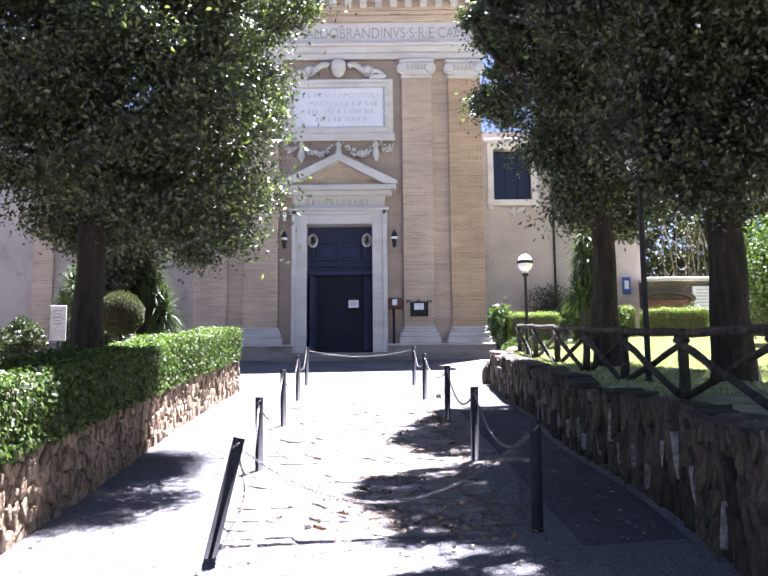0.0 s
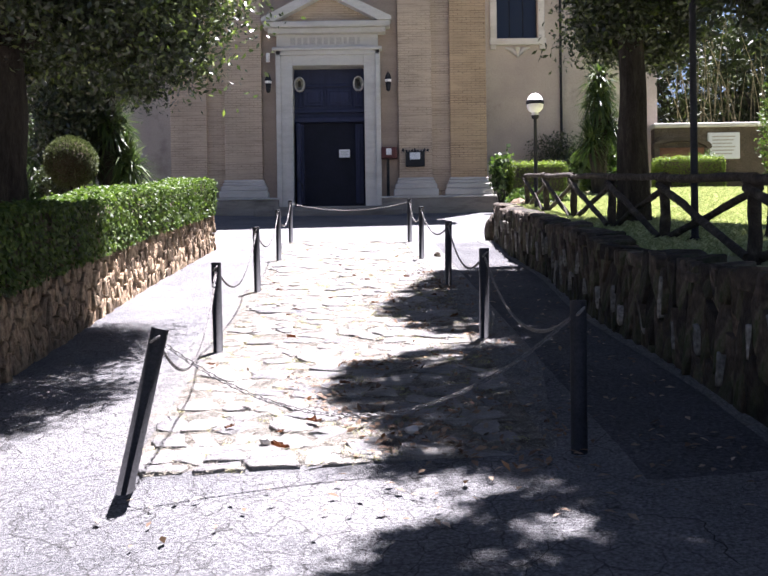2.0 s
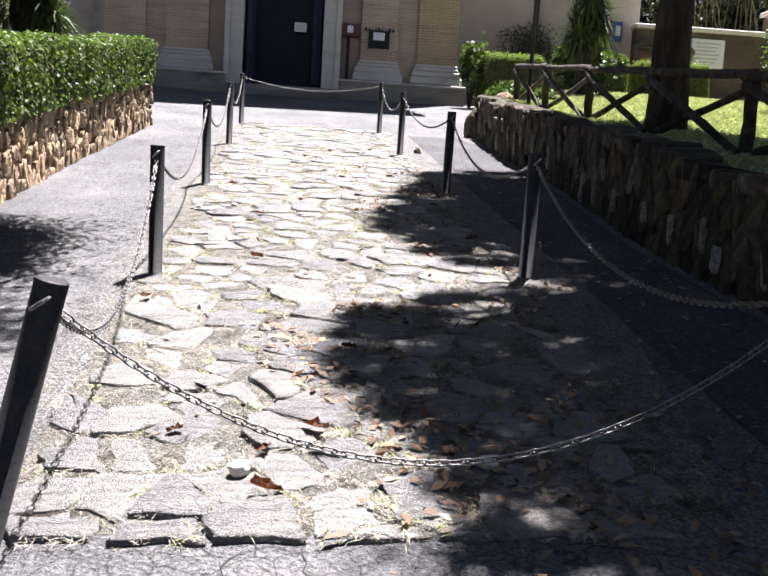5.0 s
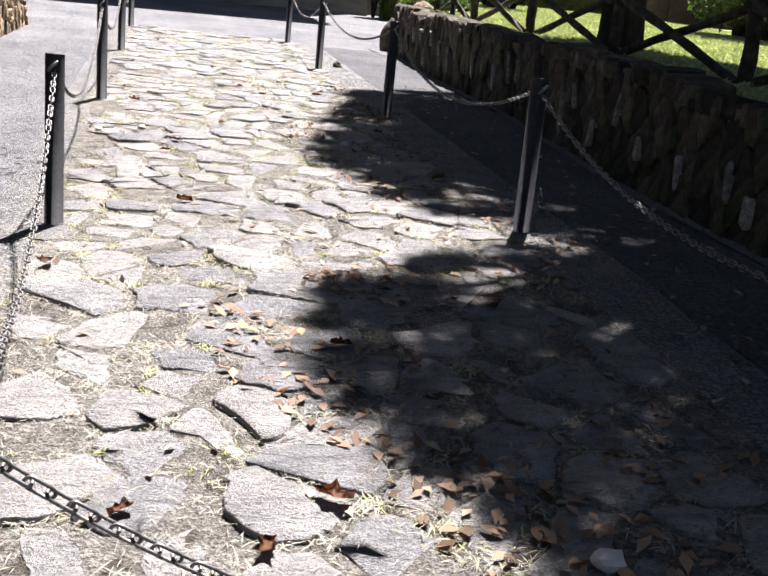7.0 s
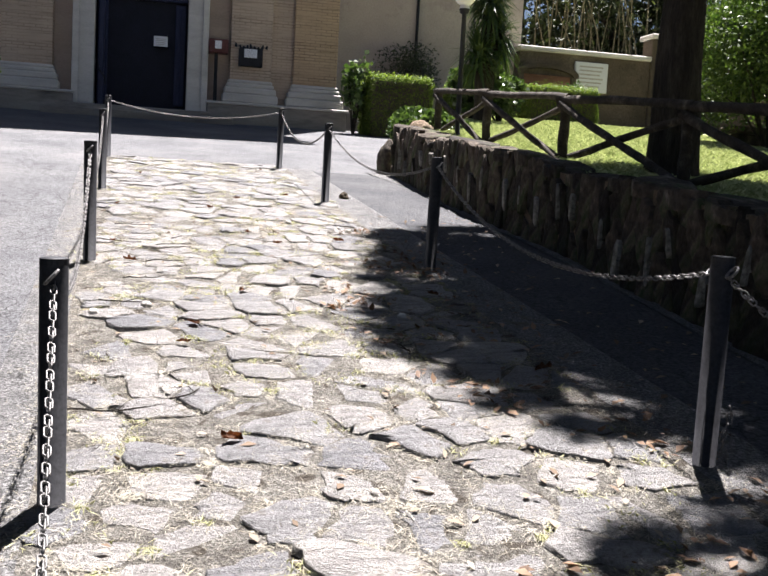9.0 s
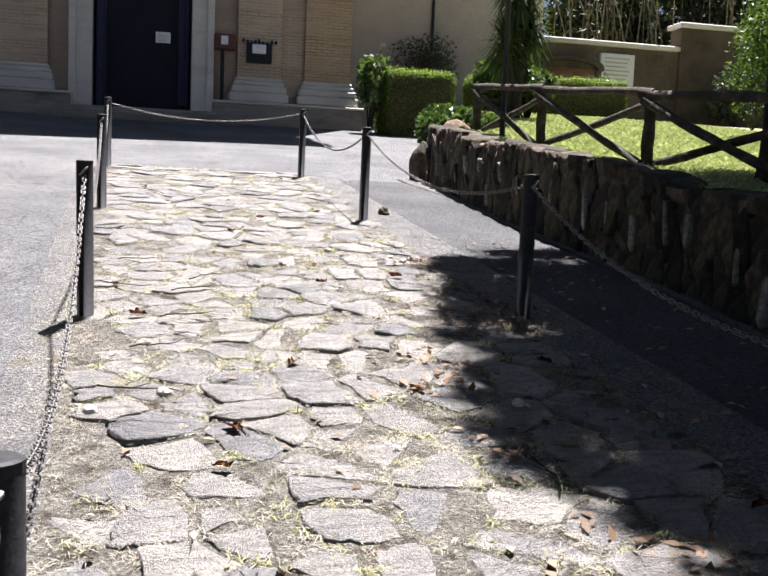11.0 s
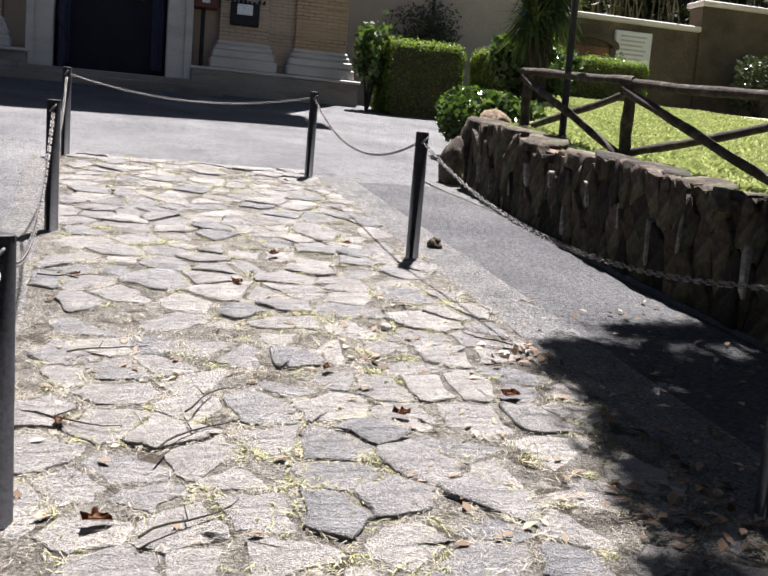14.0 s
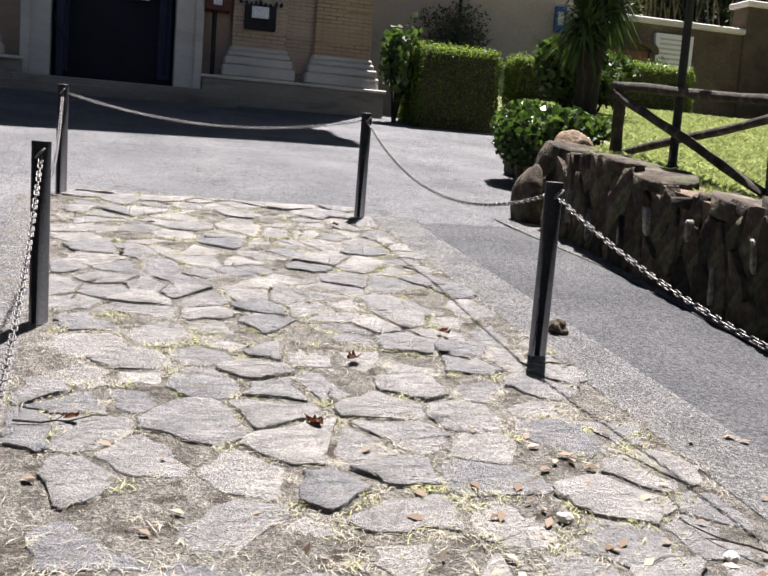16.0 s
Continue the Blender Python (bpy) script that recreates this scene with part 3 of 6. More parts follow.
for k in range(20):
    x = -7.4 + k * 0.585
    bm = bmesh.new()
    prism(bm, [(x, 17.6), (x + 0.26, 17.6), (x + 0.26, 18.05), (x, 18.05)], FY - 0.72, FY - 0.34)
    cpart("bracket", bm, M_TRAVERTINE)


def lettering(name, text, x, y, z, size, mat, parent, width=None, align="LEFT"):
    cu = bpy.data.curves.new(name, "FONT")
    cu.body, cu.size, cu.extrude, cu.align_x = text, size, 0.006, align
    tmp = bpy.data.objects.new(name, cu)
    scene.collection.objects.link(tmp)
    tmp.matrix_world = pose(x, y, z, 90, 0, 0)
    dg = bpy.context.evaluated_depsgraph_get()
    dg.update()
    me = bpy.data.meshes.new_from_object(tmp.evaluated_get(dg))
    bpy.data.objects.remove(tmp)
    if width:
        xs = [v.co.x for v in me.vertices]
        k = width / (max(xs) - min(xs))
        for v in me.vertices:
            v.co.x *= k
    me.materials.clear()
    me.materials.append(mat)
    ob = new(name, me)
    ob["kind"] = "stuff"
    ob.matrix_world = pose(x, y, z, 90, 0, 0)
    ob.parent = parent
    ob.matrix_parent_inverse = church.matrix_world.inverted() if parent == church else Matrix()
    return ob


lettering("inscription", "PETRVS \u00b7 CARD \u00b7 ALDOBRANDINVS\u00b7S\u00b7R\u00b7E\u00b7CAM", -6.75, FY - 0.103, 16.44, 0.62, M_INK, church, 9.75)

# marble tablet above the door
tablet = cpart("tablet", one_box(-3.95, 0.28, FY - 0.1, FY + 0.2, 12.5, 14.75, 0.02), M_TRAVERTINE, "framed marble tablet with worn lettering")
cpart("slab", one_box(-3.55, -0.1, FY - 0.13, FY - 0.09, 12.86, 14.4, 0.01), M_MARBLE, "white marble slab", tablet)
for x0, x1, z0, z1 in ((-4.0, 0.33, 12.3, 12.598), (-3.75, 0.1, 12.602, 12.838), (-3.75, -3.6, 12.842, 14.448), (-0.06, 0.1, 12.842, 14.448), (-3.75, 0.1, 14.452, 14.618), (-3.95, 0.28, 14.622, 14.76)):
    cpart("surround_moulding", one_box(x0, x1, FY - 0.2, FY - 0.1, z0, z1, 0.03), M_TRAVERTINE, "", tablet)
lettering("lettering", "S PAVLI APOSTOLI", -3.05, FY - 0.133, 14.02, 0.27, M_INK_MARBLE, church, 2.75)
lettering("lettering", "MARTYRII", -3.0, FY - 0.133, 13.7, 0.27, M_INK_MARBLE, church, 1.3)
lettering("lettering", "TRE", -2.43, FY - 0.133, 13.39, 0.27, M_INK_MARBLE, church, 0.47)
rng_t = random.Random(5)
bm = bmesh.new()
for x, x1, z in ((-1.55, -0.35, 13.7), (-3.0, -2.6, 13.39), (-1.85, -0.5, 13.39), (-2.7, -0.8, 13.07)):
    while x < x1:
        w = rng_t.uniform(0.05, 0.11)
        box(bm, x, x + w, FY - 0.134, FY - 0.129, z, z + 0.18)
        x += w + rng_t.choice((0.06, 0.06, 0.16))
tagged(cpart("worn_lettering", bm, M_INK_MARBLE, "rows of worn letters", tablet), kind="stuff")
# scrolled crest on the tablet and the carved head
bm = bmesh.new()
for f in (-1, 1):
    pts = [(AX + f * (0.35 + 1.5 * k / 20), FY - 0.1, 15.3 - 0.45 * (k / 20) ** 1.5 + 0.1 * math.sin(k * 0.5)) for k in range(21)]
    tube(bm, pts, [0.13 - 0.05 * k / 20 for k in range(21)], 8)
    volute(bm, AX + f * 1.15, 15.08, 0.22, FY - 0.25, FY + 0.05, -f)
    box(bm, AX + f * 1.5 - 0.3, AX + f * 1.5 + 0.3, FY - 0.2, FY + 0.1, 14.76, 14.95, 0.04)
cpart("crest", bm, M_TRAVERTINE, "carved scrolls", tablet, True)
bm = bmesh.new()
lathe(bm, [(0.03, -0.42), (0.2, -0.3), (0.3, -0.05), (0.28, 0.2), (0.15, 0.36), (0.03, 0.4)], 14)
bmesh.ops.scale(bm, vec=(1, 0.7, 1), verts=bm.verts)
bmesh.ops.translate(bm, vec=(AX, FY - 0.12, 15.25), verts=bm.verts)
cpart("carved_boss", bm, M_TRAVERTINE, "plain weathered stone boss", tablet, True)
# festoons under the tablet
for cx, w in ((-2.62, 0.62), (-0.98, 0.62), (-3.7, 0.28), (0.05, 0.28)):
    bm = bmesh.new()
    rng_f = random.Random(int(cx * 100))
    for k in range(13):
        u = -1 + 2 * k / 12
        r = 0.17 * (1 - 0.6 * abs(u)) * (w / 0.62) ** 0.5
        x, z = cx + u * w, 11.86 + 0.36 * u * u - (0.05 if w > 0.5 else -0.1)
        for j in range(3):
            g = bmesh.ops.create_icosphere(bm, subdivisions=1, radius=r * rng_f.uniform(0.5, 0.7))
            bmesh.ops.translate(bm, vec=(x + rng_f.uniform(-0.06, 0.06), FY - 0.02 - rng_f.uniform(0, 0.1), z + rng_f.uniform(-0.09, 0.09)), verts=g["verts"])
    tagged(cpart("festoon", bm, M_TRAVERTINE, "carved stone garland", tablet, True), kind="stuff")
for cx in (-3.25, AX, -0.4):
    bm = bmesh.new()
    lathe(bm, [(0.05, 12.3), (0.14, 12.15), (0.07, 12.05), (0.12, 11.9), (0.17, 11.72), (0.1, 11.58), (0.03, 11.5)], 8, cx, FY - 0.06)
    cpart("drop", bm, M_TRAVERTINE, "carved stone tassel", tablet, True)
# recessed field behind tablet and portal
for x0, x1, z0 in ((-4.1, DOOR_L - 0.02, 4.4), (DOOR_R + 0.02, 0.6, 4.4), (DOOR_L - 0.02, DOOR_R + 0.02, DOOR_T + 0.1)):
    cpart("portal_field", one_box(x0, x1, FY + 0.1, FY + 0.17, z0, 15.6), M_RECESS)

# portal
portal = cpart("portal", one_box(-4.0, 0.36, FY - 0.5, FY + 0.1, 10.3, 10.5, 0.03), M_TRAVERTINE, "pale stone doorway with a pediment")
bm = bmesh.new()
prism(bm, [(-4.05, 10.5), (-3.6, 10.5), (AX, 11.42), (-0.04, 10.5), (0.41, 10.5), (0.41, 10.62), (AX, 11.72), (-4.05, 10.62)], FY - 0.55, FY + 0.1)
cpart("pediment", bm, M_TRAVERTINE, "", portal)
cpart("tympanum", prism(bmesh.new(), [(-3.6, 10.5), (-0.04, 10.5), (AX, 11.42)], FY - 0.15, FY + 0.1), M_BRICK, "", portal)
bm = bmesh.new()
for x0, x1, z0, z1, p in ((-3.58, -0.06 + 0.0, 9.66, 10.3, 0.12), (-3.85, 0.21, 10.12, 10.3, 0.36), (-3.72, 0.08, 9.55, 9.66, 0.3)):
    box(bm, x0, x1, FY - p, FY + 0.1, z0, z1, 0.02)
cpart("frieze", bm, M_TRAVERTINE, "pale stone frieze", portal)
bm = bmesh.new()
x = -3.1
while x < -0.75:
    w = rng_t.uniform(0.1, 0.22)
    box(bm, x, x + w, FY - 0.126, FY - 0.118, 9.78, 10.02)
    x += w + 0.07
cpart("worn_lettering", bm, M_INK_SOFT, "", portal)
for f, x0, x1 in ((-1, -3.57, DOOR_L), (1, DOOR_R, -0.03)):
    bm = bmesh.new()
    box(bm, x0, x1, FY - 0.14, FY + 0.6, 4.12, 9.6, 0.015)
    a, b = (x0 - 0.04, x0 + 0.14) if f < 0 else (x1 - 0.14, x1 + 0.04)
    box(bm, a, b, FY - 0.22, FY + 0.1, 4.12, 9.56, 0.02)
    cpart("jamb", bm, M_TRAVERTINE, "pale moulded stone jamb", portal)
bm = bmesh.new()
box(bm, DOOR_L, DOOR_R, FY - 0.14, FY + 0.6, DOOR_T, 9.58, 0.015)
box(bm, -3.6, 0.0, FY - 0.22, FY + 0.1, 9.4, 9.56, 0.02)
cpart("lintel", bm, M_TRAVERTINE, "pale moulded stone lintel", portal)
cpart("threshold", one_box(-3.7, 0.1, FY - 0.75, FY + 0.9, 3.4, 4.12, 0.02), M_PODIUM, "worn stone threshold", portal)
cpart("step", one_box(-4.3, 0.7, FY - 1.05, FY - 0.2, 3.3, 3.98, 0.02), M_PODIUM, "worn stone step", portal)

# door: panelled fixed head, open dark doorway below with leaves folded back
door = cpart("door", one_box(DOOR_L, DOOR_R, FY + 0.5, FY + 0.6, 7.2, DOOR_T, 0.01), M_DOOR, "tall dark blue panelled wooden church door")
# flat sheet whose near-black colour stands for the unlit doorway
cpart("door_back", one_box(DOOR_L, DOOR_R, FY + 0.56, FY + 0.66, 4.12, 7.2, 0.01), M_DARK, "inner door sheet coloured near-black for the doorway's shade", door)
for x0, x1, z0, z1 in ((-2.7, -2.0, 7.75, 8.35), (-1.9, -1.0, 7.75, 8.35), (-3.0, -2.76, 7.7, 8.4), (-0.94, -0.62, 7.7, 8.4), (-3.0, -2.72, 4.3, 7.1), (-0.9, -0.62, 4.3, 7.1)):
    bm = bmesh.new()
    box(bm, x0, x1, FY + 0.44, FY + 0.5, z0, z1, 0.02)
    box(bm, x0 + 0.1, x1 - 0.1, FY + 0.41, FY + 0.45, z0 + 0.1, z1 - 0.1, 0.02)
    cpart("panel", bm, M_DOOR, "", door)
for z0, z1, p in ((7.16, 7.34, 0.2), (7.5, 7.62, 0.16), (8.42, 8.52, 0.14)):
    cpart("rail", one_box(DOOR_L, DOOR_R, FY + 0.55 - p, FY + 0.55, z0, z1, 0.02), M_DOOR, "", door)
cpart("door_leaf", one_box(-2.95, -2.8, FY + 0.1, FY + 0.5, 4.16, 7.1, 0.02), M_DOOR, "open door leaf folded back", door)
bm = bmesh.new()
tube(bm, [(-2.98, FY + 0.05, 5.4), (-2.9, FY - 0.15, 5.1), (-2.75, FY - 0.2, 4.9), (-2.72, FY - 0.2, 4.7)], 0.025, 6)
cpart("handrail", bm, M_IRON, "thin black iron handrail", portal)

# window of the side bay
window = cpart("window", one_box(WX0, WX1, SY + 0.28, SY + 0.33, WZ0, WZ1), M_GLASS, "tall window with dark glass and stone surround")
bm = bmesh.new()
for x0, x1, z0, z1, p in ((WX0 - 0.26, WX0, WZ0 - 0.1, WZ1 + 0.25, 0.1), (WX1, WX1 + 0.26, WZ0 - 0.1, WZ1 + 0.25, 0.1), (WX0 - 0.26, WX1 + 0.26, WZ1, WZ1 + 0.28, 0.12), (WX0 - 0.4, WX1 + 0.4, WZ1 + 0.28, WZ1 + 0.45, 0.25), (WX0 - 0.3, WX1 + 0.3, WZ0 - 0.25, WZ0, 0.16), (WX0 - 0.26, WX0 - 0.05, WZ0 - 0.42, WZ0 - 0.25, 0.14), (WX1 + 0.05, WX1 + 0.26, WZ0 - 0.42, WZ0 - 0.25, 0.14)):
    box(bm, x0, x1, SY - p, SY + 0.1, z0, z1, 0.02)
cpart("frame", bm, M_TRAVERTINE, "pale stone window surround", window)
bm = bmesh.new()
for f in (-1, 1):
    tube(bm, [(WXC + f * 0.05, SY - 0.05, WZ0 - 0.58), (WXC + f * 0.25, SY - 0.07, WZ0 - 0.42), (WXC + f * 0.48, SY - 0.05, WZ0 - 0.36)], [0.1, 0.08, 0.04], 6)
lathe(bm, [(0.03, WZ0 - 0.72), (0.12, WZ0 - 0.55), (0.1, WZ0 - 0.35)], 8, WXC, SY - 0.05)
cpart("ornament", bm, M_TRAVERTINE, "carved apron under the sill", window, True)
bm = bmesh.new()
for k in range(1, 3):
    x = WX0 + (WX1 - WX0) * k / 3
    tube(bm, [(x, SY + 0.25, WZ0), (x, SY + 0.25, WZ1)], 0.018, 6)
cpart("glazing_bar", bm, M_IRON, "", window)
for x in (7.02, -11.22):
    bm = bmesh.new()
    tube(bm, [(x, SY - 0.06, GROUND_Z), (x, SY - 0.06, 13.3)], 0.05, 8)
    cpart("downpipe", bm, M_IRON, "thin rain pipe")
tagged(sheet("wall_far_left", [(-30, SY + 0.3, GROUND_Z), (-15.05, SY + 0.3, GROUND_Z), (-15.05, SY + 0.3, 14), (-30, SY + 0.3, 14), (-30, SY + 0.9, GROUND_Z), (-15.05, SY + 0.9, GROUND_Z), (-15.05, SY + 0.9, 14), (-30, SY + 0.9, 14)],
       [(0, 1, 2, 3), (5, 4, 7, 6), (3, 2, 6, 7), (1, 5, 6, 2), (4, 0, 3, 7)], M_PLASTER), "pale plastered building wall beside the church", "wall", kind="structure")

# ---- bollards and chains ----
LEFT = [(-1.31, 7.411, 13.2, 0.94), (-1.45, 11.15, -0.5, 0.88), (-1.63, 15.25, -0.8, 0.93), (-1.8, 19.4, -0.5, 0.95), (-1.95, 23.1, -0.5, 0.96)]
RIGHT = [(1.2, 7.6, 0.3, 0.88), (1.04, 11.18, 0.6, 0.88), (0.96, 15.05, 0.8, 0.92), (0.75, 18.95, 0.4, 0.96), (0.64, 22.75, 0.4, 0.97)]


def bollard(x, y, lean, tall, worn):
    z = level(x, y)
    b = thing("bollard", x, y, z - 0.03, "chipped black iron bollard leaning outwards" if abs(lean) > 5 else "black iron bollard post set in the paving edge", "bollard", "bollards along the paved strip")
    b.matrix_world = pose(x, y, z - 0.03, 0, lean, 0)
    bm = bmesh.new()
    lathe(bm, [(0.047, 0), (0.047, tall - 0.012), (0.043, tall)], 16)
    part("post", bm, M_WORN if worn else M_IRON, b, "", True)
    bm = bmesh.new()
    lathe(bm, [(0.0475, tall - 0.02), (0.0475, tall + 0.002), (0.04, tall + 0.006), (0.01, tall + 0.006)], 16)
    part("cap", bm, M_WORN, b)
    for f in (-1, 1):
        bm = bmesh.new()
        pts = [(0.02 * math.sin(a), f * (0.047 + 0.022 - 0.022 * math.cos(a)), tall - 0.055 + 0.022 * math.sin(a)) for a in np.linspace(0, math.tau, 13)]
        tube(bm, pts, 0.006, 6)
        part("ring", bm, M_CHAIN, b, "steel chain ring")
    return b


for k, (x, y, lean, tall) in enumerate(LEFT):
    bollard(x, y, lean, tall, k < 2)
for k, (x, y, lean, tall) in enumerate(RIGHT):
    bollard(x, y, lean, tall, False)


def link_mesh(length, width, wire):
    bm = bmesh.new()
    pts = []
    for a in np.linspace(0, math.tau, 17):
        pts.append(((length / 2 - width / 2) * (1 if math.cos(a) >= 0 else -1) + width / 2 * math.cos(a), width / 2 * math.sin(a), 0))
    tube(bm, pts, wire, 6, False)
    me = bpy.data.meshes.new("link")
    bm.to_mesh(me)
    bm.free()
    for p in me.polygons:
        p.use_smooth = True
    me.materials.append(M_CHAIN)
    return me


LINK = link_mesh(0.047, 0.021, 0.0031)


def sagging(a, b, sag, n=160):
    a, b = Vector(a), Vector(b)
    pts = []
    for k in range(n + 1):
        u = k / n
        p = a.lerp(b, u)
        p.z -= sag * 4 * u * (1 - u)
        p.z = max(p.z, level(p.x, p.y) + 0.035)
        pts.append(p)
    return pts


def chain(pts, label, rest=0.0345):
    c = thing("chain", *pts[0], label, "chain", "chains between the bollards")
    inv = c.matrix_world.inverted()
    run, last, k = 0.0, pts[0], 0
    for p, q in zip(pts, pts[1:]):
        run += (q - p).length
        if run >= rest:
            run -= rest
            d = (q - last).normalized()
            last = q
            ob = new("link", LINK)
            ob.parent = c
            ob.matrix_basis = inv @ (Matrix.Translation(q) @ d.to_track_quat("X", "Z").to_matrix().to_4x4() @ pose(0, 0, 0, 20 + 90 * (k % 2), 0, 0))
            k += 1
    return c


def top_of(row, k, drop=0.09):
    x, y, lean, tall = row[k]
    h = tall - 0.03 - drop * 0.6
    return (x + h * math.sin(radians(lean)), y, level(x, y) + h * math.cos(radians(lean)))


# chains: across both ends and slack along both sides
chain(sagging(top_of(LEFT, 0), top_of(RIGHT, 0), 0.5), "rusty steel link chain hung low across the paved strip")
chain(sagging(top_of(LEFT, 4), top_of(RIGHT, 4), 0.17), "steel link chain hung between two bollards")
for row, sags in ((RIGHT, (0.35, 0.31, 0.25, 0.31)), (LEFT, (0.48, 0.41, 0.38, 0.36))):
    for k, sag in enumerate(sags):
        chain(sagging(top_of(row, k), top_of(row, k + 1), sag), "steel link chain hung slack between two bollards")
# loose end of chain down the foot of one bollard
lx_, ly_ = RIGHT[1][0] + 0.07, RIGHT[1][1] - 0.03
chain([Vector((lx_ + 0.012 * math.sin(k * 0.3), ly_, level(lx_, ly_) + 0.28 - 0.01 * k)) for k in range(27)], "short loose end of chain at the foot of a bollard")

# ---- trees ----
def scatter_blob(rng, n, centre, radii, hollow=0.35):
    d = rng.normal(size=(n, 3))
    d /= np.linalg.norm(d, axis=1, keepdims=True)
    r = (hollow + (1 - hollow) * rng.random((n, 1))) ** 0.6
    return np.asarray(centre) + d * r * np.asarray(radii)


def tree(x, y, z, trunk_r, fork, blobs, label, seed, n_leaf=60000, leaf=0.1, mat=L_OAK, lean=(0, 0), twig=True, light=None):
    """blobs: (x, y, z, rx, ry, rz) of the crown's masses, from the foot of the trunk."""
    rng = np.random.default_rng(seed)
    t = thing("tree", x, y, z, label, "tree", "trees beside the drive")
    bm = bmesh.new()
    n = 14
    pts = [(lean[0] * (k / n) ** 1.3 + 0.018 * math.sin(k * 0.9 + seed), lean[1] * (k / n) ** 1.3 + 0.018 * math.cos(k * 0.7 + seed), -0.3 + (fork + 0.3) * k / n) for k in range(n + 1)]
    rad = [trunk_r * (1.0 - 0.3 * k / n + 0.45 * math.exp(-k * 0.9)) for k in range(n + 1)]
    tube(bm, pts, rad, 20)
    for v in bm.verts:
        a = math.atan2(v.co.y, v.co.x)
        q = 1 + 0.07 * noise.noise((math.cos(a) * 2.2, math.sin(a) * 2.2, v.co.z * 0.9 + seed)) + 0.05 * math.sin(a * 5 + seed)
        v.co.x *= q
        v.co.y *= q
    part("trunk", bm, M_BARK, t, "thick dark rough-barked trunk", True)
    top = Vector(pts[-1])
    allp = []
    for b in blobs:
        c = Vector(b[:3])
        bm = bmesh.new()
        m = 8
        mid = [top.lerp(c, k / m) + Vector((0.16 * math.sin(k * 1.1 + b[0]), 0.16 * math.cos(k * 1.3 + b[1]), 0.22 * math.sin(math.pi * k / m))) * (1 if 0 < k < m else 0) for k in range(m + 1)]
        tube(bm, mid, [trunk_r * (0.5 - 0.42 * k / m) for k in range(m + 1)], 8)
        part("limb", bm, M_BARK, t, "", True)
        vol = b[3] * b[4] * b[5]
        k = max(5, int(22 * vol ** 0.5 + (10 if b[3] > 0.42 else 2)))
        clump = scatter_blob(rng, k, b[:3], b[3:], 0.55)
        allp.append((clump, vol))
        bm = bmesh.new()
        for q in clump[::2]:
            e = Vector(q)
            tube(bm, [mid[-2].lerp(c, 0.5), c.lerp(e, 0.5) + Vector((0, 0, 0.1)), e], [0.03, 0.018, 0.007], 5, False)
        if twig:
            part("twig_spray", bm, M_BARK, t)
        else:
            bm.free()
    total = sum(len(c) for c, v in allp)
    cents = []
    for clump, vol in allp:
        for q in clump:
            fine = vol < 0.03
            m = int(n_leaf / total * (0.5 if fine else 1.0))
            s = (0.05 + 0.07 * rng.random()) if fine else (0.13 + 0.2 * rng.random() ** 1.5)
            d = rng.normal(size=(m, 3)) * np.array((s, s, s * 0.6))
            cents.append(q + d)
    cents = np.concatenate(cents)
    if light is None:
        leaves("crown", cents, leaf, mat, t, "dense dark evergreen foliage", seed=seed)
    else:
        pick = rng.random(len(cents)) < light
        leaves("crown", cents[~pick], leaf, mat, t, "dense dark evergreen foliage", seed=seed)
        leaves("young_foliage", cents[pick], leaf, L_OAK_LIGHT, t, "lighter young leaves", seed=seed + 1)
    return t


def crown_blobs(rng, n, rx, ry, z0, z1, size, cx=0, cy=0, low=0.4):
    out = []
    for k in range(n):
        a = math.tau * (k * 0.381 + rng.uniform(-0.04, 0.04))
        h = (k + 0.5) / n
        q = min(1.0, low + (1 - low) * 1.9 * h) * (1 - 0.6 * max(0.0, h - 0.6) / 0.4) * rng.uniform(0.6, 1.0) ** 0.7
        out.append((cx + rx * q * math.cos(a), cy + ry * q * math.sin(a), z0 + (z1 - z0) * h, size * rng.uniform(0.85, 1.25), size * rng.uniform(0.85, 1.25), size * rng.uniform(0.6, 0.85)))
    return out


SHADE_LINE = [(4.6, 0.6), (5.6, 0.2), (6.3, -0.15), (6.75, 0.12), (7.15, 1.4), (7.45, 0.2), (7.75, -0.12), (8.3, -0.15), (8.85, -0.35), (9.4, -0.75), (10.0, -0.72), (10.3, -0.45), (10.55, 0.15), (10.8, 0.7), (11.0, 1.45), (11.25, 0.9), (11.6, 0.5), (12.0, 0.25), (12.6, -0.1), (13.0, -0.38), (13.3, -0.35), (14.1, -0.2), (14.6, 0.2), (15.4, 0.3), (16.1, 0.55), (16.7, 0.5), (17.1, 0.9), (17.45, 2.2)]


def shade_edge(y):
    """Where the crowns' shade ends over the lane."""
    return float(np.interp(y, [p[0] for p in SHADE_LINE], [p[1] for p in SHADE_LINE]))


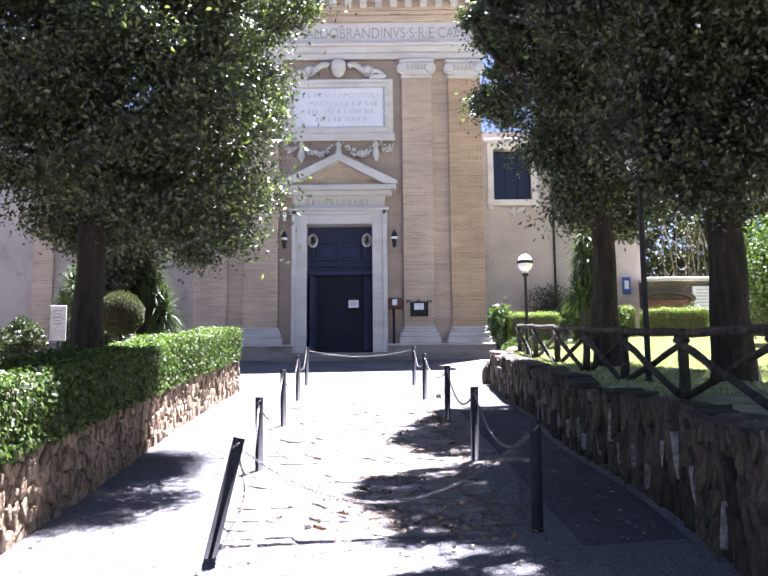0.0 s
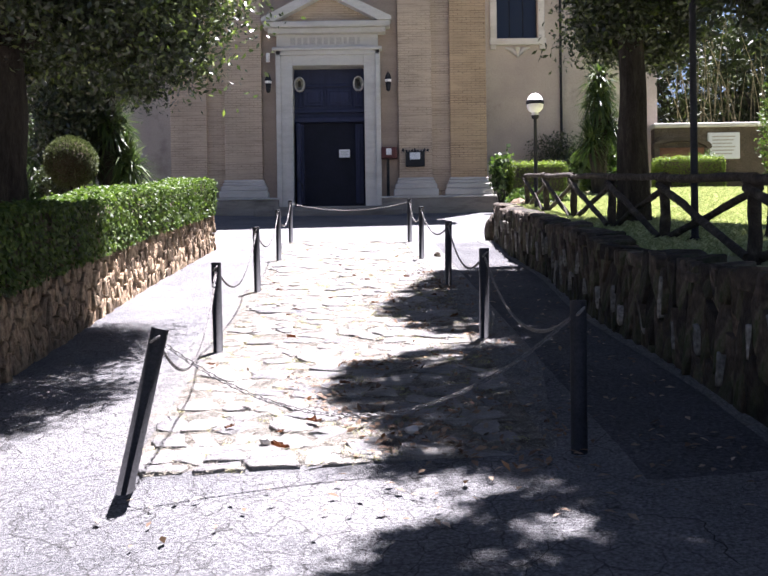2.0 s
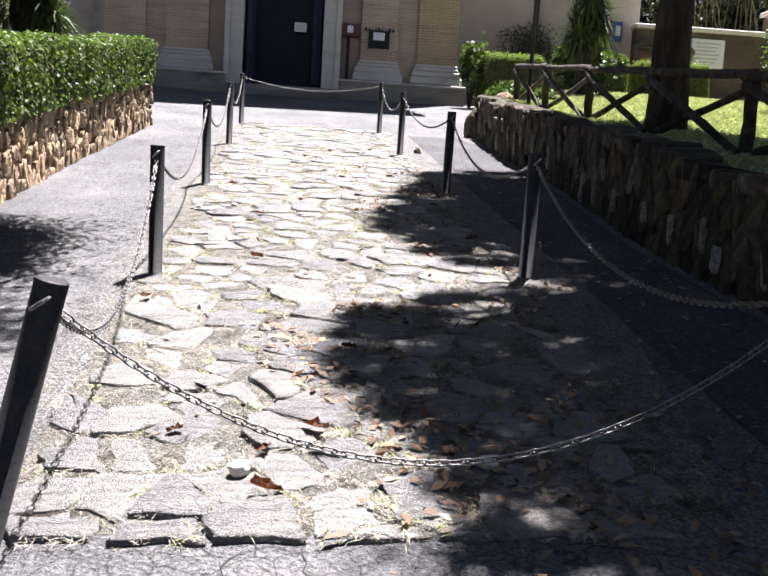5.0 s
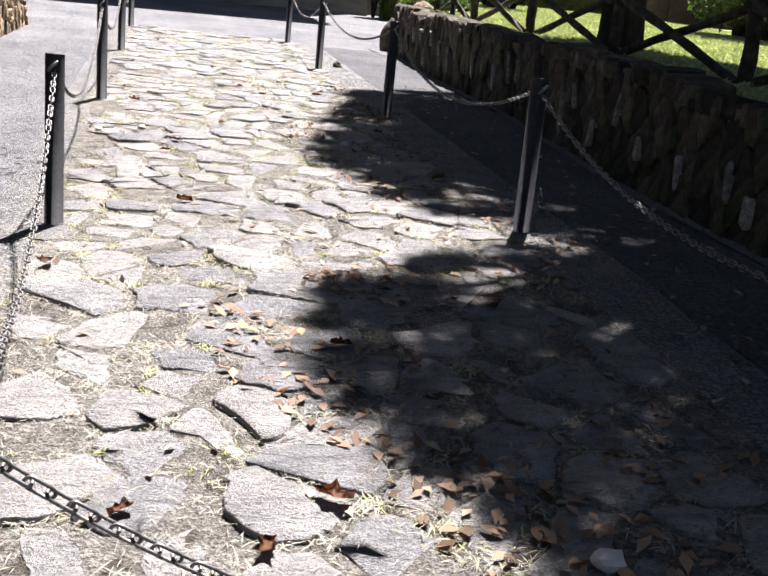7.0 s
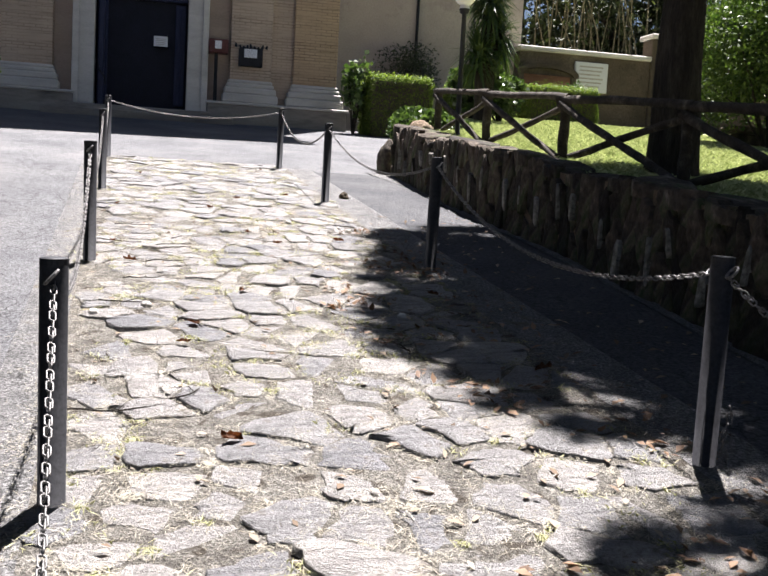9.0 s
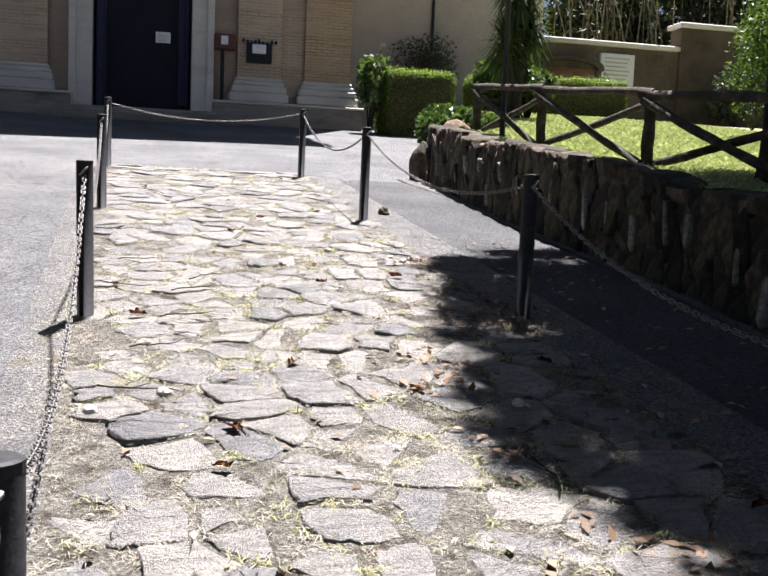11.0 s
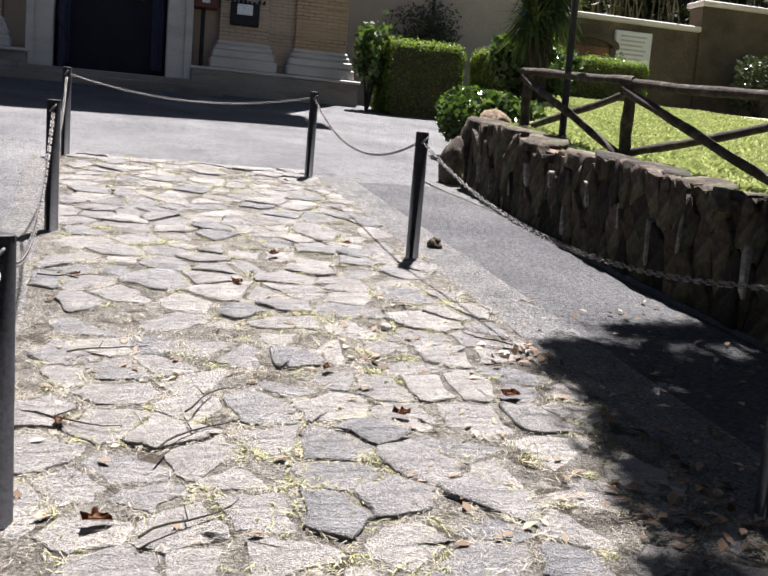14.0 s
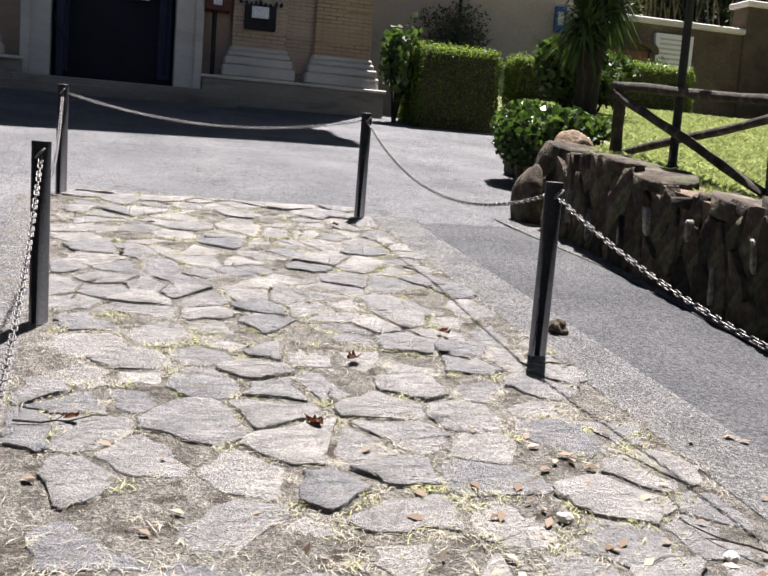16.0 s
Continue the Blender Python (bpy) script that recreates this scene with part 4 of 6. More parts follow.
def shade_sprigs(rng, trunk, y0, y1, foot):
    """Outer sprays of the crown, spread over the lane that they shade, as offsets from the trunk's foot."""
    out = []
    slope = 1 / math.tan(SUN_ELEVATION)

    def add(sx, sy, h, r, long=1.0):
        z = level(sx, sy) + h
        out.append((sx - SUN_TRAVEL.x * slope * h - trunk[0], sy - SUN_TRAVEL.y * slope * h - trunk[1], z - foot, r * long * rng.uniform(0.8, 1.2), r * rng.uniform(0.8, 1.2), r * 0.5))
    y = y0
    while y < y1:
        edge = shade_edge(y) + 0.1 + 0.22 * smoothstep(8.6, 9.2, y) * smoothstep(10.6, 10.2, y) + 0.3 * smoothstep(12.2, 12.9, y) * smoothstep(14.8, 14.2, y)
        loose = y < 10.4 or 12.4 < y < 14.3
        add(edge + rng.uniform(0.15, 0.4), y + rng.uniform(-0.05, 0.05), rng.uniform(7.0, 8.4), 0.09, 1.8)
        if rng.random() < 0.8:
            add(edge + rng.uniform(0.45, 0.75), y + rng.uniform(-0.1, 0.1), rng.uniform(6.8, 8.4), 0.14, 1.5)
        if rng.random() < 0.75:
            add(edge + rng.uniform(0.75, 1.0), y + rng.uniform(-0.15, 0.15), rng.uniform(6.6, 8.4), 0.17, 1.3)
        x = edge + 1.2
        while x < 2.5:
            if rng.random() < (0.96 if not loose or x > 1.3 else 0.8 if y < 8.8 else 0.38):
                add(x + rng.uniform(-0.12, 0.12), y + rng.uniform(-0.15, 0.15), rng.uniform(6.4, 8.6), 0.2 if loose and x < 1.3 else 0.27)
            x += 0.42
        y += 0.36
    return out


rt = random.Random(3)
rs = random.Random(8)
tree(-3.95, 12.6, lawn_level(-4, 12.6), 0.235, 2.4, crown_blobs(rt, 24, 2.2, 1.9, 2.4, 7.6, 0.78, 0.3, 0.1, 0.55), "broad evergreen oak with dense dark crown behind the hedge", 11, 230000, 0.075, light=0.22)
tree(3.87, 16.6, lawn_level(3.8, 16.6), 0.25, 3.1, crown_blobs(rt, 22, 1.95, 2.2, 2.9, 8.4, 0.75, 0.1, 0.25, 0.12) + shade_sprigs(rs, (3.87, 16.6), 12.9, 17.3, lawn_level(3.8, 16.6)), "evergreen oak with thick trunk inside the fence", 12, 250000, 0.088, light=0.15)
tree(4.75, 13.0, lawn_level(4.7, 13), 0.3, 3.0, crown_blobs(rt, 25, 2.7, 2.4, 3.0, 8.6, 0.85, 0.05, -1.0, 0.2) + [(-1.3, -0.9, 3.0, 0.6, 0.5, 0.45), (-1.2, -0.4, 3.4, 0.6, 0.5, 0.45), (-0.4, -0.9, 2.6, 0.7, 0.6, 0.35), (-1.4, -2.6, 5.6, 0.9, 0.8, 0.5), (-2.0, -2.2, 6.9, 0.9, 0.9, 0.45)] + shade_sprigs(rs, (4.75, 13.0), 8.0, 12.8, lawn_level(4.7, 13)), "large evergreen oak with stout trunk on the lawn", 13, 290000, 0.09, light=0.12)
tree(5.4, 7.6, lawn_level(5.4, 7.6), 0.27, 3.6, crown_blobs(rt, 22, 2.9, 2.0, 5.4, 8.6, 0.72, -1.0, 0.2, 0.7) + shade_sprigs(rs, (5.4, 7.6), 4.7, 7.9, lawn_level(5.4, 7.6)), "evergreen oak spreading its shade over the drive", 14, 150000, 0.1)


# oaks added out of view, only to keep sky light off the lane
for k, (x, y) in enumerate(((8.8, 10.5), (9.5, 16.0), (8.2, 4.0), (-8.3, 9.0), (-7.6, 3.5), (-10.2, 14.0))):
    tree(x, y, lawn_level(x, y), 0.26, 3.2, crown_blobs(rt, 13, 2.2, 2.2, 4.0, 9.0, 1.3, 0, 0, 0.4), "unseen added oak blocking sky light at the back of the " + ("lawn" if x > 0 else "bed"), 15 + k, 15000, 0.2, twig=False)


# ---- hedges ----
def hedge(name, x0, x1, ys, zfun, height, label, n, leaf, mat, seed, light_mat=None):
    rng = np.random.default_rng(seed)
    h = thing(name, (x0(ys[0]) + x1(ys[0])) / 2, ys[0], zfun(ys[0]), label, "hedge")
    inv = np.array(h.matrix_world.translation)
    vs, fs = [], []
    yy = np.arange(ys[0], ys[1] + 0.01, 0.25)
    for y in yy:
        a, b, z, t = x0(y), x1(y), zfun(y), height(y)
        j = lambda s: 0.05 * noise.noise((y * 1.7, s, seed))
        vs += [(a + 0.1 + j(1), y, z - 0.05), (a + 0.08 + j(2), y, z + t * 0.55), (a + 0.16 + j(3), y, z + t - 0.08 + j(6)), (b - 0.16 + j(4), y, z + t - 0.08 + j(7)), (b - 0.08 + j(5), y, z + t * 0.55), (b - 0.1, y, z - 0.05)]
    for i in range(len(yy) - 1):
        for k in range(6):
            p, q = i * 6 + k, i * 6 + (k + 1) % 6
            fs.append((p, p + 6, q + 6, q))
    fs += [tuple(range(6)), tuple(len(vs) - 1 - k for k in range(6))]
    core = sheet("core", [tuple(np.array(v) - inv) for v in vs], fs, M_SOIL, h, "dark tangle of twigs")
    y = rng.uniform(ys[0], ys[1], n)
    face = rng.random(n)
    pts, nor = np.empty((n, 3)), np.empty((n, 3))
    ha = float(np.mean([height(v) for v in yy]))
    wa = float(np.mean([x1(v) - x0(v) for v in yy]))
    per = 2 * ha + wa
    for i in range(n):
        a, b, z, t = x0(y[i]), x1(y[i]), zfun(y[i]), height(y[i])
        f = face[i] * per
        wob = 0.05 * noise.noise((y[i] * 2.1, f * 2, seed)) + rng.normal() * 0.025
        if f < ha:
            pts[i], nor[i] = (a - wob, y[i], z + f / ha * t), (-1, 0, 0.3)
        elif f < 2 * ha:
            pts[i], nor[i] = (b + wob, y[i], z + (f - ha) / ha * t), (1, 0, 0.3)
        else:
            pts[i], nor[i] = (a + (f - 2 * ha) / wa * (b - a), y[i], z + t + wob + (abs(rng.normal()) * 0.06 if mat == L_BOX else 0)), (0, 0, 1)
    m = int(n * wa / (2 * (ys[1] - ys[0]) + wa))
    for e, s in ((ys[0], -1), (ys[1], 1)):
        p = np.stack([rng.uniform(x0(e), x1(e), m), e + s * (rng.normal(size=m) * 0.03), zfun(e) + rng.uniform(0, height(e), m)], 1)
        pts, nor = np.concatenate([pts, p]), np.concatenate([nor, np.tile((0, s, 0.3), (m, 1))])
    nor /= np.linalg.norm(nor, axis=1, keepdims=True)
    leaves("foliage", pts - inv, leaf, mat, h, "dense clipped foliage", 0.55, nor, 0.55, seed)
    return h


hedge("hedge", lambda y: left_face(y) - 0.75, lambda y: left_face(y) + 0.06, (2.0, 21.75), lambda y: level(left_face(y), y) + 0.74, lambda y: 0.68 + 0.04 * math.sin(y * 1.3), "long clipped evergreen hedge on top of the stone wall", 52000, 0.065, L_HEDGE, 21)


# ---- rustic fence ----
FX = 3.2
POSTS = [22.9, 20.45, 17.8, 15.2, 12.75, 10.2, 7.7, 5.2, 2.7]
fence = thing("fence", FX, POSTS[0], lawn_level(FX, POSTS[0]), "rustic fence of weathered logs with crossed braces", "fence")


def log(name, a, b, r, seed, label=""):
    bm = bmesh.new()
    a, b = Vector(a), Vector(b)
    o = fence.matrix_world.translation
    m = 9
    pts = [a.lerp(b, k / m) - o + Vector((0.006 * math.sin(k * 1.7 + seed), 0.006 * math.cos(k * 2.3 + seed), 0.006 * math.sin(k * 0.9 + seed * 2))) for k in range(m + 1)]
    tube(bm, pts, [r * (1.06 - 0.14 * k / m + 0.07 * math.sin(k * 2.1 + seed)) for k in range(m + 1)], 9)
    return part(name, bm, M_LOG, fence, label, True)


for k, y in enumerate(POSTS):
    z = lawn_level(FX, y)
    log("post", (FX, y, z - 0.35), (FX + 0.01, y, z + 0.68), 0.06, k)
for k, (ya, yb) in enumerate(zip(POSTS, POSTS[1:])):
    za, zb = lawn_level(FX, ya), lawn_level(FX, yb)
    log("top_rail", (FX - 0.02, ya + 0.12, za + 0.72), (FX - 0.02, yb - 0.12, zb + 0.72), 0.043, k + 3)
    log("brace", (FX - 0.06, ya, za + 0.64), (FX - 0.06, yb, zb + 0.06), 0.04, k + 5)
    log("brace", (FX + 0.05, ya, za + 0.06), (FX + 0.05, yb, zb + 0.64), 0.038, k + 9)


# ---- lamps ----
def lamp_post(x, y, z, h, label):
    t = thing("lamp_post", x, y, z - 0.05, label, "lamp post", "globe lamps on the lawn")
    bm = bmesh.new()
    lathe(bm, [(0.075, 0), (0.075, 0.1), (0.04, 0.14), (0.034, h - 0.1), (0.07, h - 0.08), (0.08, h - 0.02)], 14)
    part("pole", bm, M_IRON, t, "black painted pole", True)
    bm = bmesh.new()
    r = 0.175
    lathe(bm, [(0.08, h - 0.02)] + [(r * math.cos(a), h + 0.2 + r * math.sin(a)) for a in np.linspace(-1.2, 0.1, 9)], 20)
    part("globe", bm, M_OPAL, t, "opal globe", True)
    bm = bmesh.new()
    lathe(bm, [(r + 0.012, h + 0.2), (r + 0.012, h + 0.27), (r - 0.01, h + 0.29)], 20)
    part("band", bm, M_IRON, t, "black band")
    bm = bmesh.new()
    lathe(bm, [(r - 0.012, h + 0.285), (r * 0.8, h + 0.36), (r * 0.45, h + 0.42), (0.02, h + 0.435)], 20)
    part("hood", bm, M_OPAL, t, "pale hood", True)


lamp_post(3.24, 21.9, lawn_level(3.2, 21.9), 2.02, "black globe lamp post on the lawn near the church")
lamp_post(3.42, 12.4, lawn_level(3.3, 12.4), 2.85, "black globe lamp post beside the tree trunks")

# ---- paving bed ----
def strip_l(y):
    return -1.33 - 0.65 * min(1.0, max(0.0, (y - 7.5) / 15.5))


def strip_r(y):
    return 1.18 - 0.3 * min(1.0, max(0.0, (y - 7.5) / 15.5))


def ribbon(name, xa, xb, y0, y1, lift, mat, label):
    ys = np.arange(y0, y1 + 0.01, 0.3)
    vs, fs = [], []
    m = 6
    for y in ys:
        for k in range(m + 1):
            x = xa(y) + (xb(y) - xa(y)) * k / m
            edge = 0 < k < m
            vs.append((x, y, level(x, y) - 0.012 + (lift + 0.012) * smoothstep(y0, y0 + 0.35, y) * smoothstep(y1, y1 - 0.35, y) + (0.006 * noise.noise((x * 3, y * 3, 1)) if edge else -0.0)))
    for j in range(len(ys) - 1):
        for k in range(m):
            a = j * (m + 1) + k
            fs.append((a, a + 1, a + m + 2, a + m + 1))
    return tagged(sheet(name, vs, fs, mat, None, "", True), label, "paving", kind="structure")


paving = ribbon("paving", lambda y: strip_l(y) - 0.05, lambda y: strip_r(y) - 0.12, 7.56, 23.3, 0.014, M_JOINT, "strip of irregular grey flagstones with weedy soil joints")
ribbon("edging_left", lambda y: strip_l(y) - 0.04 - 0.26 * min(1.0, max(0.02, (y - 7.6) / 2.5)), lambda y: strip_l(y) - 0.04, 7.56, 23.2, 0.018, M_EDGING, "pebbled concrete edging beside the flagstones")
ribbon("edging_right", lambda y: strip_r(y) - 0.13, lambda y: strip_r(y) - 0.1 + 0.36 * min(1.0, max(0.02, (y - 7.6) / 2.5)), 7.56, 23.2, 0.018, M_EDGING, "pebbled concrete edging beside the flagstones")

ribbon("asphalt_lane", lambda y: strip_r(y) + 0.26, lambda y: right_face(y) - 0.1 - 0.25 * smoothstep(20.5, 23, y), 6.9, 23.0, 0.006, M_LANE, "darker patched asphalt lane along the wall")


# ---- pieces: flagstones and wall stones ----
def clip_cell(poly, px, py, qx, qy):
    """Keeps the side of the polygon that lies nearer to p than to q."""
    mx, my, dx, dy = (px + qx) / 2, (py + qy) / 2, qx - px, qy - py
    out = []
    n = len(poly)
    for i in range(n):
        a, b = poly[i], poly[(i + 1) % n]
        sa, sb = (a[0] - mx) * dx + (a[1] - my) * dy, (b[0] - mx) * dx + (b[1] - my) * dy
        if sa <= 0:
            out.append(a)
        if (sa < 0 < sb) or (sb < 0 < sa):
            t = sa / (sa - sb)
            out.append((a[0] + (b[0] - a[0]) * t, a[1] + (b[1] - a[1]) * t))
    return out


def dart_points(rng, x0, x1, y0, y1, gap, tries):
    pts = []
    for _ in range(tries):
        p = (rng.uniform(x0, x1), rng.uniform(y0, y1))
        g = gap * rng.choice((0.5, 0.75, 1.0, 1.15, 1.4, 1.7))
        if all((p[0] - q[0]) ** 2 + (p[1] - q[1]) ** 2 > g * g for q in pts):
            pts.append(p)
    return pts


def cells(pts, bounds, reach):
    x0, x1, y0, y1 = bounds
    out = []
    for i, p in enumerate(pts):
        poly = [(max(x0, p[0] - reach), max(y0, p[1] - reach)), (min(x1, p[0] + reach), max(y0, p[1] - reach)), (min(x1, p[0] + reach), min(y1, p[1] + reach)), (max(x0, p[0] - reach), min(y1, p[1] + reach))]
        for j, q in enumerate(pts):
            if i != j and abs(p[0] - q[0]) < 2 * reach and abs(p[1] - q[1]) < 2 * reach:
                poly = clip_cell(poly, *p, *q)
                if len(poly) < 3:
                    break
        if len(poly) >= 3:
            out.append((p, poly))
    return out


def softened(poly, gap, rng, jag):
    """The outline drawn in by a gap, with its corners cut and its sides a little ragged."""
    cx, cy = sum(p[0] for p in poly) / len(poly), sum(p[1] for p in poly) / len(poly)
    pts = []
    n = len(poly)
    for i in range(n):
        a, b = poly[i], poly[(i + 1) % n]
        L = math.hypot(b[0] - a[0], b[1] - a[1])
        if L < 0.03:
            pts.append(((a[0] + b[0]) / 2, (a[1] + b[1]) / 2))
            continue
        for t in ((0.06, 0.35, 0.65, 0.94) if L > 0.16 else (0.1, 0.5, 0.9) if L > 0.09 else (0.3, 0.7)):
            pts.append((a[0] + (b[0] - a[0]) * t + rng.uniform(-jag, jag), a[1] + (b[1] - a[1]) * t + rng.uniform(-jag, jag)))
    out = []
    for x, y in pts:
        d = math.hypot(x - cx, y - cy) + 1e-6
        k = max(0.35, 1 - gap / d)
        out.append((cx + (x - cx) * k, cy + (y - cy) * k))
    return (cx, cy), out


def stone_shape(outline, centre, rise, rng, dome=0.3, tilt=0.02, sunk=0.05):
    """Rings of a worn stone in its own flat frame: outline, shoulder, top."""
    n = len(outline)
    tx, ty = rng.uniform(-tilt, tilt), rng.uniform(-tilt, tilt)
    vs, fs = [], []
    for k, (s, h) in enumerate(((1.0, -sunk), (1.0, rise * 0.8), (0.975, rise * 0.98), (0.5, rise * (1 + dome * 0.25)))):
        for x, y in outline:
            dx, dy = (x - centre[0]) * s, (y - centre[1]) * s
            z = h + (dx * tx + dy * ty if k > 0 else 0) + (rng.uniform(-0.12, 0.12) * rise if k > 1 else 0)
            vs.append((dx, dy, z))
    vs.append((0, 0, rise * (1 + dome * 0.3)))
    for k in range(3):
        for i in range(n):
            j = (i + 1) % n
            fs.append((k * n + i, k * n + j, (k + 1) * n + j, (k + 1) * n + i))
    for i in range(n):
        fs.append((3 * n + i, 3 * n + (i + 1) % n, 4 * n))
    return vs, fs


def lay(name, parent, shapes, mat, most, rest_name):
    """shapes: (place matrix, verts, faces); the first ones become pieces of their own, the rest one joined part."""
    for m, vs, fs in shapes[:most]:
        me = bpy.data.meshes.new(name)
        me.from_pydata(vs, [], fs)
        for p in me.polygons:
            p.use_smooth = True
        me.materials.append(mat)
        ob = new(name, me)
        ob.parent = parent
        ob.matrix_basis = m
    if len(shapes) > most:
        av, af = [], []
        for m, vs, fs in shapes[most:]:
            o = len(av)
            av += [tuple(m @ Vector(v)) for v in vs]
            af += [tuple(i + o for i in f) for f in fs]
        ob = sheet(rest_name, av, af, mat, parent, "", True)
        ob["kind"] = "stuff"


rng_s = random.Random(77)
flag = []
JOINTS = []
fp = dart_points(rng_s, -2.1, 1.2, 7.5, 23.35, 0.37, 9000)
for p, poly in cells(fp, (-2.1, 1.2, 7.62, 23.25), 0.7):
    l, r = strip_l(p[1]) + 0.02, strip_r(p[1]) - 0.16
    if not l < p[0] < r:
        continue
    poly = [(min(max(x, l - 0.06), r + 0.05), y) for x, y in poly]
    for a, b in zip(poly, poly[1:] + poly[:1]):
        for k in range(max(1, int(math.hypot(b[0] - a[0], b[1] - a[1]) / 0.07))):
            t = rng_s.random()
            JOINTS.append((a[0] + (b[0] - a[0]) * t, a[1] + (b[1] - a[1]) * t))
    if rng_s.random() < 0.035:
        continue
    c, out = softened(poly, rng_s.choice((0.005, 0.008, 0.012, 0.02, 0.032, 0.045)), rng_s, 0.017)
    vs, fs = stone_shape(out, c, rng_s.choice((0.006, 0.008, 0.011, 0.015, 0.023)), rng_s, 0.1, 0.035)
    flag.append((p[1], (Matrix.Translation((c[0], c[1], level(*c) + 0.008)) @ pose(0, 0, 0, math.degrees(math.atan(0.122)), 0, 0), vs, fs)))
flag.sort(key=lambda f: f[0])
lay("flagstone", paving, [f[1] for f in flag], M_FLAG, 300, "far_flagstones")


def wall_stones(wall, name, face, side, y0, y1, height, gap, squeeze, mat, seed, proud, joint, dome):
    """Stones set in a wall's face. squeeze: how much taller than wide they are."""
    rng = random.Random(seed)
    pts = dart_points(rng, y0, y1, 0.0, 0.9 / squeeze, gap, 7000)
    shapes = []
    for p, poly in cells(pts, (y0, y1, -0.06 / squeeze, 0.9 / squeeze), gap * 2.4):
        c, out = softened(poly, joint * rng.uniform(0.7, 1.5), rng, gap * 0.05)
        y = c[0]
        h = height(y) + 0.03
        out = [(a, min(b * squeeze, h + rng.uniform(-0.02, 0.03))) for a, b in out]
        if c[1] * squeeze > h - 0.03:
            continue
        c = (y, c[1] * squeeze)
        vs, fs = stone_shape(out, c, rng.uniform(*proud), rng, dome, 0.14, 0.08)
        x = face(y)
        # flat frame (along, up, out) turned into the wall's own
        vs = [(side * -v[2], v[0], v[1] + 0.115 * v[0]) for v in vs]
        if side > 0:
            fs = [f[::-1] for f in fs]
        shapes.append((abs(y - 13), (Matrix.Translation((x + side * 0.03 * c[1], y, level(x, y) + c[1])), vs, fs)))
    shapes.sort(key=lambda s: s[0])
    lay(name, wall, [s[1] for s in shapes], mat, 300, "far_stones")


wall_stones(wall_left, "stone", left_face, -1, 1.5, 21.85, left_height, 0.19, 1.3, M_RUBBLE, 5, (0.015, 0.06), 0.012, 0.15)
wall_stones(wall_right, "stone", right_face, 1, 1.5, 22.8, right_height, 0.25, 2.1, M_MOSSY_SHADED, 6, (0.001, 0.03), 0.002, 0.04)

# pale marble slivers set upright in the right wall
rng_p = random.Random(31)
slivers = []
for k in range(34):
    y = 6.6 + k * 0.47 + rng_p.uniform(-0.15, 0.15)
    w, h = rng_p.choice((0.014, 0.018, 0.022, 0.03, 0.07)), rng_p.uniform(0.14, 0.36)
    if w > 0.07:
        h = rng_p.uniform(0.06, 0.12)
    c = rng_p.uniform(0.2, 0.52)
    lean = rng_p.uniform(-0.12, 0.12)
    out = [(-w / 2, -h / 2), (0, -h / 2 - 0.015), (w / 2, -h * 0.4), (w / 2, h * 0.35), (w * 0.2, h / 2), (-w / 2, h * 0.42)]
    vs, fs = stone_shape([(a + b * lean + rng_p.uniform(-0.004, 0.004), b) for a, b in out], (0, 0), 0.05, rng_p, 0.05, 0.1, 0.06)
    vs = [(-v[2], v[0], v[1] + 0.115 * v[0]) for v in vs]
    x = right_face(y)
    slivers.append((Matrix.Translation((x + 0.03 * c, y, level(x, y) + c)), vs, [f[::-1] for f in fs]))
lay("marble_sliver", wall_right, slivers, M_SLIVER, 300, "far_stones")

# flat capping stones along the right wall
rng_c = random.Random(9)
y = 2.0
caps = []
while y < 22.6:
    w = rng_c.uniform(0.3, 0.75)
    yc = y + w / 2
    out = [(math.cos(a) * w * 0.5 * rng_c.uniform(0.85, 1.05), math.sin(a) * 0.24 * rng_c.uniform(0.85, 1.1)) for a in np.linspace(0, math.tau, 13)[:-1]]
    vs, fs = stone_shape(out, (0, 0), rng_c.uniform(0.03, 0.07), rng_c, 0.2, 0.16, 0.06)
    vs = [(v[1], v[0], v[2] + 0.12 * v[0]) for v in vs]
    fs = [f[::-1] for f in fs]
    x = right_face(yc)
    caps.append((Matrix.Translation((x + 0.21, yc, level(x, yc) + right_height(yc) - 0.02)), vs, fs))
    y += w * 0.96
lay("capstone", wall_right, caps, M_MOSSY_SHADED, 300, "far_stones")
ribbon("wall_footing", lambda y: right_face(y) - 0.1 - 0.25 * smoothstep(20.5, 23, y), lambda y: right_face(y) + 0.03, 6.5, 23.4, 0.014, M_EDGING, "worn concrete gutter strip at the foot of the wall")


def boulder(x, y, z, rx, ry, rz, seed, label, mat, lean=0):
    bm = bmesh.new()
    bmesh.ops.create_icosphere(bm, subdivisions=3, radius=1.0)
    for v in bm.verts:
        k = 1 + 0.22 * noise.noise(v.co * 1.3 + Vector((seed, 0, 0))) + 0.08 * noise.noise(v.co * 4 + Vector((0, seed, 0)))
        v.co = Vector((v.co.x * rx * k, v.co.y * ry * k, max(v.co.z, -0.75) * rz * k))
    ob = part("boulder", bm, mat, None, "", True)
    ob.matrix_world = pose(x, y, z + rz * 0.6, lean, 0, 0)
    return tagged(ob, label, "stone")


